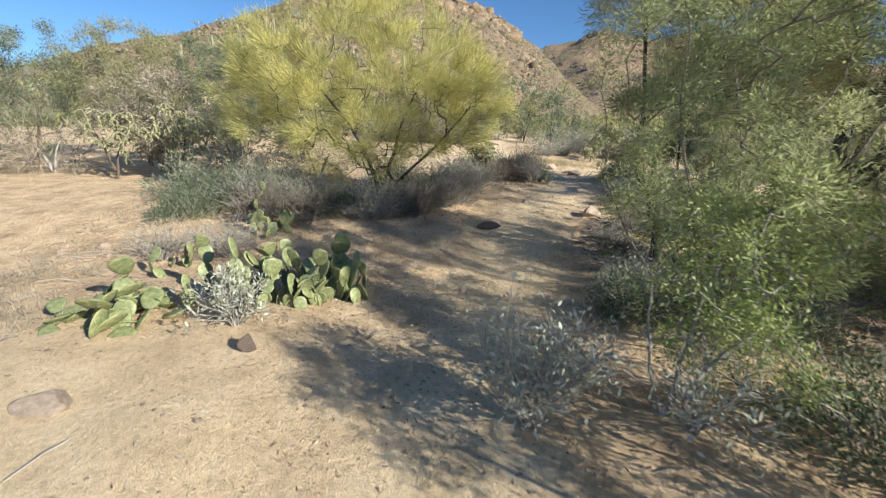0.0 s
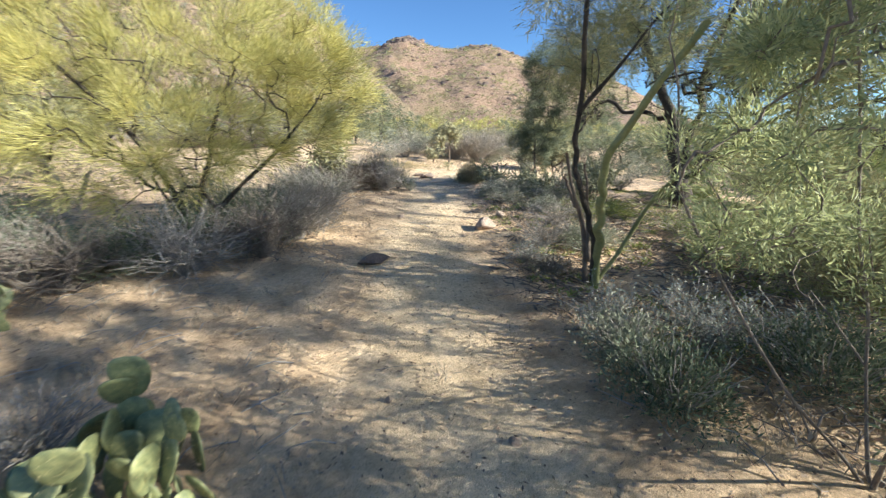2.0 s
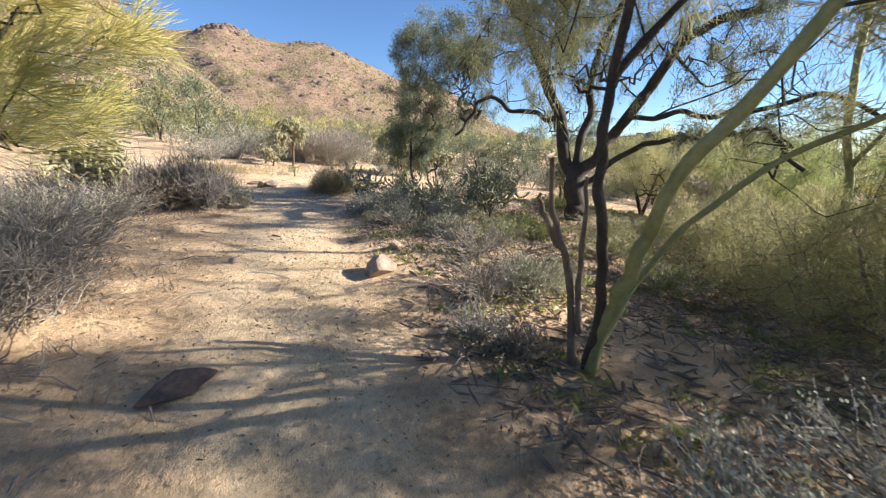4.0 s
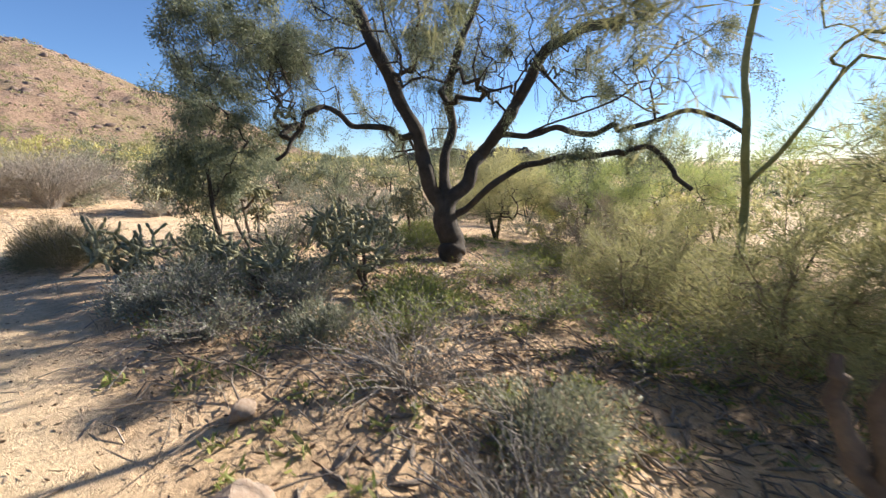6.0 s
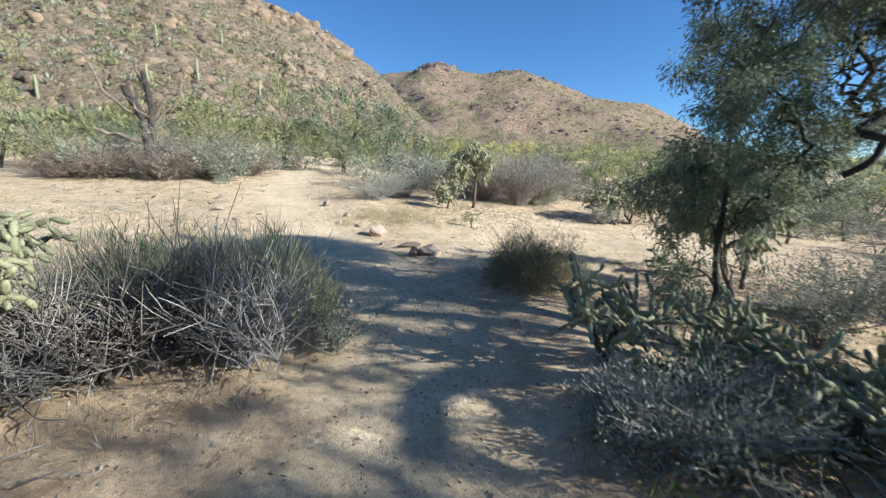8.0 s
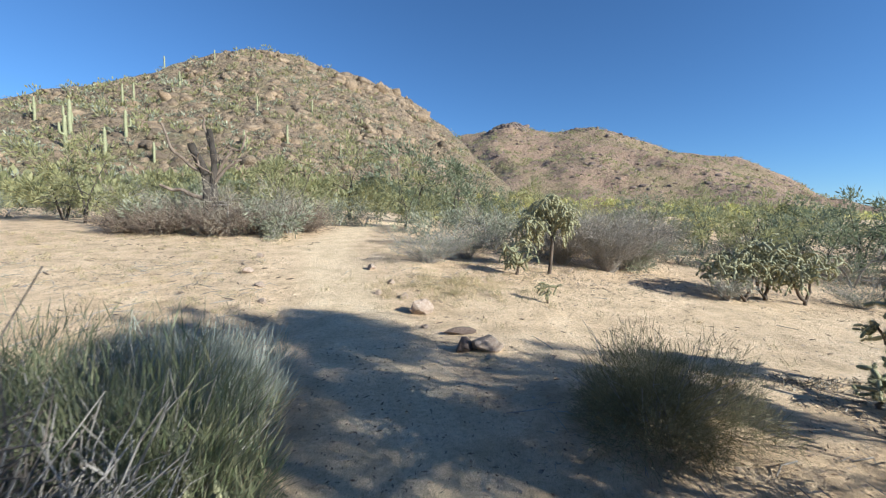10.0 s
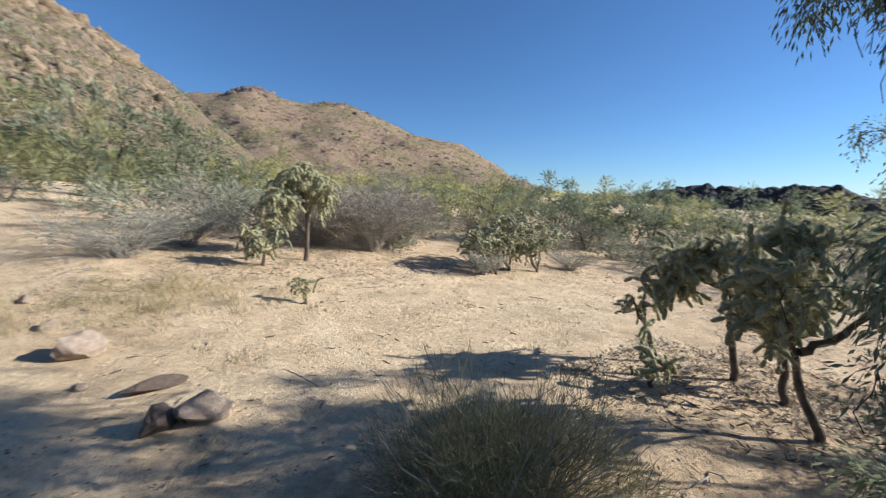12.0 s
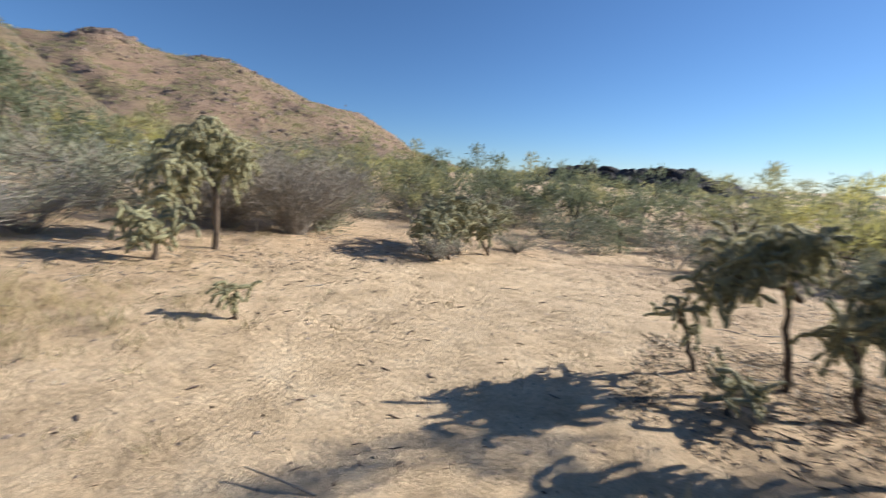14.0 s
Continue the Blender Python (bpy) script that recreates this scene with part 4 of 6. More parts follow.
for n, (x, y, h, w, mat) in enumerate(((-6.6, 14.3, 4.2, 2.0, MESQ), (-9.4, 14.6, 4.6, 2.3, OLIVE), (-12.6, 14.2, 4.4, 2.3, MESQ), (-8.0, 12.9, 3.0, 1.6, DRY))):
    tree("mesquite_tree", (x, y), [(0, [(-0.3, 0.1, h * 0.3), (-0.7, 0.2, h * 0.6)]), (0, [(0.3, -0.1, h * 0.3), (0.7, 0.1, h * 0.6)])],
         [(np.array((0, 0, h * 0.58)), np.array((w, w, h * 0.38)), 3), (np.array((0.4 * w, -0.5 * w, h * 0.35)), np.array((0.8 * w, 0.6 * w, h * 0.3)), 1.5)], "gray-green mesquite among the scrub west of the trail" if mat is not DRY else "gray leafless mesquite among the scrub", 150 + n, TAN_BARK, mat, 210, 20000, 0.2, 0.1, 0.018, 0.3, 0.06, 5, sag=0.3, group="trees west of the trail", gaps=-1.6)

# ---- cacti ----
cholla("chain_cholla", (8.78, 13.13), [[(0, 0, 0), (-0.02, 0.05, 0.45), (-0.03, 0.1, 0.85), (-0.04, 0.15, 1.1)], [(0.0, 0.0, 0.75), (-0.14, 0.25, 0.9), (-0.28, 0.55, 0.92)]],
       [((-0.25, 0.5, 0.92), (0.28, 0.32, 0.26), 3), ((-0.04, 0.12, 1.14), (0.26, 0.28, 0.2), 2.4)], 54, "chain-fruit cholla with pale spiny hanging joints on a dark trunk", 41, group="chollas by the clearing", spines=44, trunk_r=0.03)
cholla("chain_cholla", (7.98, 12.49), [[(0, 0, 0), (-0.05, 0.13, 0.4), (-0.08, 0.2, 0.8), (-0.06, 0.24, 1.2)], [(-0.06, 0.15, 0.6), (0.08, -0.05, 0.75), (0.14, -0.2, 0.95)]],
       [((-0.08, 0.24, 1.12), (0.32, 0.3, 0.34), 4), ((0.15, -0.2, 0.98), (0.26, 0.26, 0.2), 1.4), ((-0.12, 0.32, 0.85), (0.25, 0.22, 0.22), 1.2)], 56, "half-shaded chain-fruit cholla with dense green joints", 42, group="chollas by the clearing", spines=40, trunk_r=0.03)
cholla("chain_cholla", (8.55, 12.75), [[(0, 0, 0), (0.08, 0.02, 0.3), (0.2, 0.1, 0.6)]], [((0.25, 0.1, 0.6), (0.25, 0.25, 0.2), 1)], 12, "small leaning cholla between two larger ones", 43, group="chollas by the clearing", trunk_r=0.035)
cholla("chain_cholla", (7.75, 19.4), [[(0, 0, 0), (0.06, 0.0, 0.6), (0.02, 0.05, 1.1), (0.1, 0.1, 1.5)], [(0.03, 0, 0.9), (-0.35, 0.1, 1.2)]], [((0.05, 0.05, 1.45), (0.55, 0.5, 0.28), 3), ((-0.4, 0.1, 1.05), (0.35, 0.35, 0.4), 2), ((0.3, 0, 1.1), (0.3, 0.3, 0.35), 1)], 95, "tall chain-fruit cholla with drooping pale chains", 44, group="chollas across the clearing", hang=1.2, spines=34, trunk_r=0.04)
for n, (x, y, s) in enumerate(((11.1, 17.7, 1.0), (11.8, 17.9, 1.05), (12.3, 17.5, 0.9))):
    cholla("chain_cholla", (x, y), [[(0, 0, 0), (0.15, 0.05, 0.35 * s), (0.3, 0.1, 0.8 * s)], [(0, 0, 0), (-0.2, 0.05, 0.4 * s), (-0.35, 0.1, 0.75 * s)]], [((0.1, 0.1, 0.85 * s), (0.7, 0.6, 0.32), 3), ((-0.4, 0.1, 0.6 * s), (0.5, 0.45, 0.3), 1.6)], 84, "spreading silvery cholla at the clearing's far edge", 50 + n, group="chollas across the clearing", spines=8, chain=2)
cholla("chain_cholla", (6.62, 17.15), [[(0, 0, 0), (0.02, 0, 0.15), (0.03, 0.02, 0.27)]], [((0.02, 0, 0.25), (0.12, 0.12, 0.11), 1)], 9, "knee-high young cholla in the sandy clearing", 46, trunk_r=0.02, length=0.07, r=0.018, chain=2, spines=40)
cholla("chain_cholla", (6.85, 19.0), [[(0, 0, 0), (0.05, 0, 0.3)]], [((0, 0, 0.4), (0.35, 0.3, 0.3), 1)], 22, "low tangled pale cholla", 47, trunk_r=0.03, spines=16)
cholla("chain_cholla", (1.25, 12.1), [[(0, 0, 0), (0.0, 0.05, 0.4), (0.1, 0.05, 0.8)], [(0, 0, 0.3), (-0.25, 0, 0.6)]], [((0.0, 0, 0.8), (0.4, 0.4, 0.35), 1)], 34, "dark cholla beside the trail bank", 48, spine=DRY)
for n, (x, y, h, w, c) in enumerate(((4.95, 11.35, 0.62, 0.36, 40), (5.6, 11.0, 0.5, 0.4, 30), (6.15, 9.3, 0.85, 0.5, 50), (6.8, 9.75, 0.95, 0.6, 60), (5.5, 10.2, 0.55, 0.4, 34), (7.2, 10.3, 0.7, 0.45, 36), (3.05, 12.75, 0.2, 0.15, 6))):
    cholla("staghorn_cholla", (x, y), [[(0, 0, 0), (0.05, 0.02, h * 0.35), (0.1, 0.0, h * 0.6)], [(0, 0, 0), (-0.1, 0.05, h * 0.45)]], [((0, 0, h * 0.65), (w, w, h * 0.4), 1)], c, "shaded dark green branching cholla in the undergrowth", 60 + n, chain=2, hang=-0.25, r=0.021, length=0.11, trunk_r=0.03, spines=12, group="green chollas in the shade", spine=SAGE)
for n, (x, y, s) in enumerate(((-8.1, 11.2, 1.3), (-6.3, 10.8, 1.2), (-7.2, 11.9, 1.4))):
    cholla("chain_cholla", (x, y), [[(0, 0, 0), (0.1, 0.05, 0.5 * s), (0.2, 0.1, 0.9 * s)], [(0, 0, 0.2), (-0.3, 0, 0.8 * s)]], [((0.1, 0.1, 0.9 * s), (0.8, 0.6, 0.5 * s), 1)], 60, "pale yellowish chain-fruit cholla thicket", 70 + n, spines=8, chain=2, group="chollas west of the trail")
prickly_pear("prickly_pear", (-1.3, 4.5), 0.5, 72, "prickly pear clump with rounded green pads beside the trail", 81, 0.21)
prickly_pear("prickly_pear", (-2.75, 6.95), 0.35, 30, "prickly pear clump with yellow-green pads", 82, 0.2)
prickly_pear("prickly_pear", (-3.0, 3.85), 0.5, 44, "low sprawling prickly pear with sunlit lime green pads", 83, 0.24, flat=0.95)
prickly_pear("prickly_pear", (-3.3, 5.5), 0.35, 12, "small prickly pear in dry brush", 84, 0.18)

# ---- reed and grass clumps ----
fuzz("grass_clump", (5.65, 13.4), 0.62, 0.68, 24000, "round clump of fine olive and brown desert grass", 91, CLUMP, 0.1, 0.003, 0.25, 0.2, "grass clump")
fuzz("reed_bush", (2.7, 12.95), 0.62, 0.9, 9000, "dark green jointfir bush of upright thin stems", 92, REED, 0.15, 0.005, 1.0, 0.1)
fuzz("grass_clump", (2.55, 13.95), 0.62, 0.6, 8000, "pale gray-green grass clump at the trail edge", 93, PALE, 0.2, 0.005, 1.3, 0.2, "grass clump")
fuzz("grass_clump", (1.6, 13.7), 0.8, 0.8, 8000, "gray dry grass clump behind dead brush", 94, REED, 0.16, 0.005, 1.0, 0.2, "grass clump")

# ---- shrubs beside the trail ----
for n, (x, y, sz, h) in enumerate(((2.55, 12.2, 0.55, 0.66), (1.75, 12.3, 0.65, 0.7), (0.9, 12.6, 0.6, 0.65), (2.15, 12.5, 0.5, 0.8), (1.3, 12.15, 0.5, 0.5), (-2.2, 7.65, 0.6, 0.55), (-1.2, 7.75, 0.6, 0.6), (-0.35, 7.95, 0.6, 0.6), (0.3, 8.9, 0.55, 0.6), (-3.1, 7.6, 0.6, 0.55), (0.6, 10.3, 0.6, 0.6))):
    shrub("dead_brush", (x, y), sz, h, "gray dead brush with bare crooked interlaced twigs", 180 + n, DEAD_WOOD if n % 2 else GRAY_WOOD, DRY, 48, 260, 0.06, 0.007, twigs=9, stem_r=0.0105, group="dead brush beside the trail", up=0.35, wob=0.12, tangle=0.27)
SHRUBS = (
    ("sage_shrub", (7.2, 11.2), 0.55, 0.6, SAGE, "gray-green shrub below a hanging mesquite", 50, 2200, 0.035, 0.015),
    ("sage_shrub", (9.6, 11.6), 0.7, 0.75, SAGE, "gray-green shrub in the mesquite's shade", 60, 2400, 0.03, 0.015),
    ("brittlebush", (-1.85, 3.75), 0.42, 0.5, PALE, "pale brittlebush with frosted leaves", 26, 800, 0.052, 0.017),
    ("brittlebush", (0.42, 2.4), 0.42, 0.68, PALE, "silvery brittlebush with dry flower stalks at the trail edge", 34, 1000, 0.055, 0.018),
    ("brittlebush", (0.75, 2.75), 0.4, 0.55, PALE, "silvery brittlebush at the trail edge", 26, 800, 0.052, 0.017),
    ("brittlebush", (1.35, 2.3), 0.5, 0.5, PALE, "dry silvery brittlebush on the bank", 26, 500, 0.045, 0.018),
    ("dry_shrub", (-3.0, 6.1), 0.7, 0.55, DRY, "tangled dry gray shrub behind prickly pears", 60, 700, 0.05, 0.008),
    ("dry_shrub", (-3.9, 6.0), 0.6, 0.5, DRY, "tangled dry gray desert shrub", 50, 500, 0.05, 0.008),
    ("dry_shrub", (-1.7, 5.2), 0.4, 0.4, DRY, "dry brown twiggy shrub", 40, 400, 0.05, 0.008),
    # The next three carry their shade in a darker leaf colour.
    ("sage_shrub", (-3.4, 8.2), 0.75, 0.85, DEEP_SHADE, "gray-green shrub with shade put into its leaf colour", 60, 2600, 0.03, 0.014),
    ("sage_shrub", (-2.4, 8.1), 0.7, 0.7, DEEP_SHADE, "gray-green shrub below a palo verde", 60, 2400, 0.03, 0.014),
    ("sage_shrub", (-0.6, 8.2), 0.6, 0.55, DEEP_SHADE, "gray-green shrub below a palo verde", 50, 2000, 0.03, 0.012),
    ("dry_shrub", (0.1, 8.6), 0.6, 0.6, DRY, "dry gray shrub on the trail bank", 60, 900, 0.05, 0.008),
    ("dry_shrub", (0.35, 9.9), 0.7, 0.7, DRY, "dry gray shrub on the trail bank", 60, 900, 0.05, 0.008),
    ("sage_shrub", (1.0, 10.8), 0.6, 0.55, SAGE, "gray-green shrub on the trail bank", 50, 1800, 0.03, 0.012),
    ("sage_shrub", (2.3, 5.0), 0.42, 0.45, PALE, "gray-green shrub with small leaves beside the trail", 44, 1500, 0.03, 0.015),
    ("sage_shrub", (2.75, 4.4), 0.6, 0.5, PALE, "gray-green shrub with small leaves beside the trail", 50, 1900, 0.03, 0.015),
    ("sage_shrub", (2.75, 6.85), 0.32, 0.32, PALE, "low pale gray-green shrub at a tree's foot", 40, 500, 0.03, 0.013),
    ("dry_shrub", (3.3, 7.2), 0.5, 0.45, DRY, "dry straw-coloured low shrub", 50, 900, 0.05, 0.008),
    ("dry_shrub", (4.2, 8.0), 0.6, 0.45, DRY, "dry straw-coloured low shrub", 50, 900, 0.05, 0.008),
    ("dry_shrub", (4.3, 9.7), 0.45, 0.35, SAGE, "low gray leafy shrub beside the trail", 44, 1600, 0.03, 0.012),
    ("sage_shrub", (4.75, 10.4), 0.55, 0.5, SAGE, "gray-green leafy shrub beside the trail", 50, 2300, 0.03, 0.014),
    ("sage_shrub", (5.2, 9.5), 0.55, 0.45, SAGE, "gray-green leafy shrub in dappled shade", 50, 2000, 0.03, 0.014),
    ("sage_shrub", (5.0, 8.3), 0.5, 0.4, HERB, "low yellow-green leafy weed patch", 40, 1500, 0.03, 0.015),
    ("sage_shrub", (6.2, 7.2), 0.7, 0.4, HERB, "low yellow-green leafy weed patch", 50, 2000, 0.03, 0.015),
    ("sage_shrub", (7.6, 7.8), 0.7, 0.4, HERB, "low yellow-green leafy weed patch by a mesquite", 50, 2000, 0.03, 0.015),
    ("sage_shrub", (5.6, 6.3), 0.6, 0.45, HERB, "bright green leafy weed in the sun", 50, 2200, 0.035, 0.016),
    ("sage_shrub", (0.6, 13.1), 0.8, 0.6, SAGE, "gray shrub beside dead brush", 50, 1600, 0.03, 0.012),
    ("sage_shrub", (3.2, 12.3), 0.3, 0.32, SAGE, "small gray-green shrub at the trail edge", 30, 900, 0.03, 0.013),
    ("gray_shrub", (5.2, 19.9), 1.0, 0.7, SAGE, "wide low gray shrub at the clearing edge", 80, 3200, 0.035, 0.012),
    ("gray_shrub", (6.2, 20.6), 1.0, 0.8, SAGE, "wide low gray shrub at the clearing edge", 80, 3200, 0.035, 0.012),
    ("bare_shrub", (9.7, 20.2), 1.5, 1.75, DRY, "large leafless brown-gray shrub with dense fine twigs", 220, 11000, 0.10, 0.007),
    ("bare_shrub", (8.75, 20.7), 1.1, 1.35, DRY, "leafless brown-gray shrub with fine twigs", 140, 6000, 0.10, 0.007),
    ("bare_shrub", (10.8, 20.6), 1.2, 1.4, DRY, "leafless brown-gray shrub with fine twigs", 150, 6500, 0.10, 0.007),
    ("bare_shrub", (10.65, 17.7), 0.55, 0.55, PALE, "pale gray shrub below the chollas", 60, 2200, 0.035, 0.013),
    ("gray_shrub", (13.6, 17.4), 0.8, 0.5, SAGE, "low gray shrub by the clearing", 60, 2200, 0.035, 0.012),
    ("sage_shrub", (8.3, 11.5), 0.6, 0.8, SAGE, "gray-green shrub in the mesquite's shade", 60, 2600, 0.03, 0.015),
)
for n, (name, place, size, height, leaf, label, stems, leaves, ll, lw) in enumerate(SHRUBS):
    shrub(name, place, size, height, label, 200 + n, GRAY_WOOD, leaf, stems, leaves, ll, lw, group="shrubs beside the trail")

# ---- dead tree and far trees ----
B = (-0.6, 24.4)
tree("dead_tree", B, [(0, [(0.0, 0, 0.9), (-0.15, 0.1, 1.7), (-0.5, 0, 2.6)]), (0, [(0.1, 0, 0.9), (0.1, 0.1, 1.8), (0.05, 0, 3.0)]), (3, [(-0.8, 0.1, 1.2), (-1.3, 0, 1.3)]), (4, [(0.5, 0, 1.9), (0.9, 0, 2.1)]), (6, [(-0.6, 0.1, 2.0), (-1.0, 0, 2.5), (-1.2, 0, 3.1)]), (14, [(0.5, 0.1, 2.3), (0.9, 0, 2.5), (1.0, 0, 2.9)]), (16, [(-0.1, 0.2, 2.9), (-0.2, 0.1, 3.4)]), (3, [(0.6, -0.1, 0.7), (1.0, -0.1, 0.5)])],
     [(np.array((-0.2, 0, 2.4)), np.array((1.1, 0.7, 0.7)), 2), (np.array((-0.3, 0, 0.6)), np.array((1.2, 0.8, 0.5)), 2)], "bleached dead tree trunk with bare broken limbs", 17, TAN_BARK, DRY, 190, 300, 0.1, 0.1, 0.006, 0, 0.14, 5, category="dead tree", crook=0.1, girth={0: 0.17, 1: 0.12, 2: 0.065, 3: 0.05, 4: 0.05, 5: 0.045, 6: 0.04, 7: 0.08}, barks={0: BARK, 1: BARK, 7: BARK})
for n, (x, y, sz, h) in enumerate(((-1.5, 23.9, 1.0, 0.8), (-0.2, 23.6, 1.1, 0.85), (1.0, 23.9, 1.1, 0.8), (2.0, 24.6, 1.0, 0.75), (-2.6, 24.2, 1.0, 0.6))):
    shrub("bare_shrub", (x, y), sz, h, "dark leafless brush tangled round a dead tree", 190 + n, TAN_BARK, DRY, 90, 2600, 0.08, 0.009, twigs=6, stem_r=0.012, group="dead brush round the dead tree", up=0.3, wob=0.09)


def far_stock(name, label, seed, h, w, bark, leaf, targets, leaves, length, width, cat="tree"):
    return tree(name, (4.0, -60.0), [(0, [(-0.15 * w, 0.1 * w, h * 0.3), (-0.35 * w, 0.1, h * 0.6)]), (0, [(0.2 * w, -0.1, h * 0.3), (0.4 * w, 0.1, h * 0.62)])],
                [(np.array((0, 0, h * 0.5)), np.array((w, w * 0.9, h * 0.45)), 3), (np.array((-0.5 * w, 0.2, h * 0.3)), np.array((w * 0.7, w * 0.7, h * 0.28)), 1), (np.array((0.5 * w, -0.1, h * 0.28)), np.array((w * 0.6, w * 0.6, h * 0.26)), 1)], label, seed, bark, leaf, targets, leaves, 0.22, length, width, 0.0, 0.06, 5, category=cat, sweep=0.4, group="brush below the hills")


STOCK = [far_stock("palo_verde_tree", "green-gray palo verde in the desert scrub", 301, 2.7, 1.6, BARK, OLIVE, 34, 1900, 0.17, 0.034),
         far_stock("palo_verde_tree", "yellow-green palo verde in the desert scrub", 302, 2.4, 1.6, BARK, PALO, 34, 1900, 0.17, 0.034),
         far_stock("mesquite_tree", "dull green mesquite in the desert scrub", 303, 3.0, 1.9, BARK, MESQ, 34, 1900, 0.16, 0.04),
         far_stock("gray_shrub", "gray brush in the desert scrub", 304, 1.1, 1.0, GRAY_WOOD, SAGE, 20, 1100, 0.13, 0.026, "shrub"),
         far_stock("bare_shrub", "leafless brown brush in the desert scrub", 305, 1.5, 1.2, GRAY_WOOD, DRY, 24, 1000, 0.3, 0.013, "shrub")]
spots = random.Random(5)


def plant_far(kind, x, y, s):
    m = pose(x, y, gz(x, y) - 0.03, 0, 0, spots.uniform(0, 360)) @ Matrix.Diagonal((s, s, s * spots.uniform(0.88, 1.12), 1))
    copy_thing(STOCK[kind], m)


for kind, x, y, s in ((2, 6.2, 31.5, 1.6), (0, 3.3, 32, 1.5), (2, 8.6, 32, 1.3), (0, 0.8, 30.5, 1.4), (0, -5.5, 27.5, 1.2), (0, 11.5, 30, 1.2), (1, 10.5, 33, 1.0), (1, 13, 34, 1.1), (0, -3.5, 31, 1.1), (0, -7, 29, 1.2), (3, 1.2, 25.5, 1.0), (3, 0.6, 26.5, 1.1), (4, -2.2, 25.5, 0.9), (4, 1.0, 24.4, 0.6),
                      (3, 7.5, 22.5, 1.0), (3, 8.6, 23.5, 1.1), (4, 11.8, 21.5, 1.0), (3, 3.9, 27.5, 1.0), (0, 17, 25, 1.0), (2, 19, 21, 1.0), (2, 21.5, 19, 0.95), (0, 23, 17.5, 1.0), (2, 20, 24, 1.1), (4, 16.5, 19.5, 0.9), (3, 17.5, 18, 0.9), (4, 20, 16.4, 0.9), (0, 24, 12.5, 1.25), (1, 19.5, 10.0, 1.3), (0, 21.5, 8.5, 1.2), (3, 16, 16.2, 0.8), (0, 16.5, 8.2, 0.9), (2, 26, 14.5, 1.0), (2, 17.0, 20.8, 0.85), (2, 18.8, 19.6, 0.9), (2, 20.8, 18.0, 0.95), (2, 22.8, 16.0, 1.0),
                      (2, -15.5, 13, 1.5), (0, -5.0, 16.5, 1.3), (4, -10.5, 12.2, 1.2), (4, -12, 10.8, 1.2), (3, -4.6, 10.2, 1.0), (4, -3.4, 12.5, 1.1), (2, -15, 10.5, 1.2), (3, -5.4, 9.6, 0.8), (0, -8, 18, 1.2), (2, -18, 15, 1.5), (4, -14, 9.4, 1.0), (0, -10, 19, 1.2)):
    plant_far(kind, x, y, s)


def open_sand(x, y):
    """Where the trail and the clearing lie bare."""
    return y < 20.6 + 0.55 * max(0, 4.5 - x) - 0.25 * max(0, x - 9) and x < 14.5 + 0.3 * max(0, y - 12) or abs(x - np.interp(y, TRAIL_Y, TRAIL_X)) < 1.1


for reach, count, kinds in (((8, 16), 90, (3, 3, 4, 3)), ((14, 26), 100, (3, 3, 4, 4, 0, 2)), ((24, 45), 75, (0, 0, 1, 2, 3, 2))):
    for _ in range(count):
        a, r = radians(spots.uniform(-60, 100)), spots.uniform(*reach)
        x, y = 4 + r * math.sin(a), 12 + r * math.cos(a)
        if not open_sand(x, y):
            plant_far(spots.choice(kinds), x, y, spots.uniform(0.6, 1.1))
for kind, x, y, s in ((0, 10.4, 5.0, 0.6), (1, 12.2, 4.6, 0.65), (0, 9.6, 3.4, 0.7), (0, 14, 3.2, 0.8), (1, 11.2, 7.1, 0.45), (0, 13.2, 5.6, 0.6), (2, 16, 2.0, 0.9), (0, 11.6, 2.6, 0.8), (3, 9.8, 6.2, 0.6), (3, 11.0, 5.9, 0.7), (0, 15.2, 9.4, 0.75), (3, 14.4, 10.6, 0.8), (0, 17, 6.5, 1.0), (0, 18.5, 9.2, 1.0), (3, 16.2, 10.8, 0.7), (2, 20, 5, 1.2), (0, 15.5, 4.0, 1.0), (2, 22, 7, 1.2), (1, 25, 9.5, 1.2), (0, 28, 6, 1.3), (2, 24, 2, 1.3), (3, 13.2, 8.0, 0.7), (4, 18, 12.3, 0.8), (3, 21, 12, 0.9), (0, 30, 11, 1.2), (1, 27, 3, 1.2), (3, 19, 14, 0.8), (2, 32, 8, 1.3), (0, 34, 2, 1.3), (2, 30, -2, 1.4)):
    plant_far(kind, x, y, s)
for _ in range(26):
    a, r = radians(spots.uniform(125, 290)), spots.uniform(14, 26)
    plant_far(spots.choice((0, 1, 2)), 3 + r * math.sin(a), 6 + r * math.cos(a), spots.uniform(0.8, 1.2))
for ob in STOCK:
    for o in [*ob.children_recursive, ob]:
        bpy.data.objects.remove(o)

# ---- rocks ----
rock("rock", (4.5, 16.7), (0.18, 0.14, 0.14), "pale angular stone at the trail edge", 1, turn=20)
rock("rock", (4.99, 15.2), (0.18, 0.13, 0.105), "gray-brown stone at the trail edge", 2, turn=-15)
rock("rock", (4.75, 15.26), (0.11, 0.09, 0.11), "dark stone at the trail edge", 3, DARK_STONE, 40)
rock("rock", (4.85, 15.8), (0.2, 0.07, 0.06), "flat dark stone on sand", 4, DARK_STONE)
rock("rock", (2.95, 8.3), (0.23, 0.17, 0.13), "pinkish granite stone on the trail bank", 5, STONE, 30)
rock("rock", (3.55, 8.78), (0.09, 0.07, 0.07), "small whitish stone on sand", 6, STONE)
rock("rock", (-2.4, 2.5), (0.16, 0.13, 0.06), "flat orange-tan stone half buried in sand", 7, STONE)
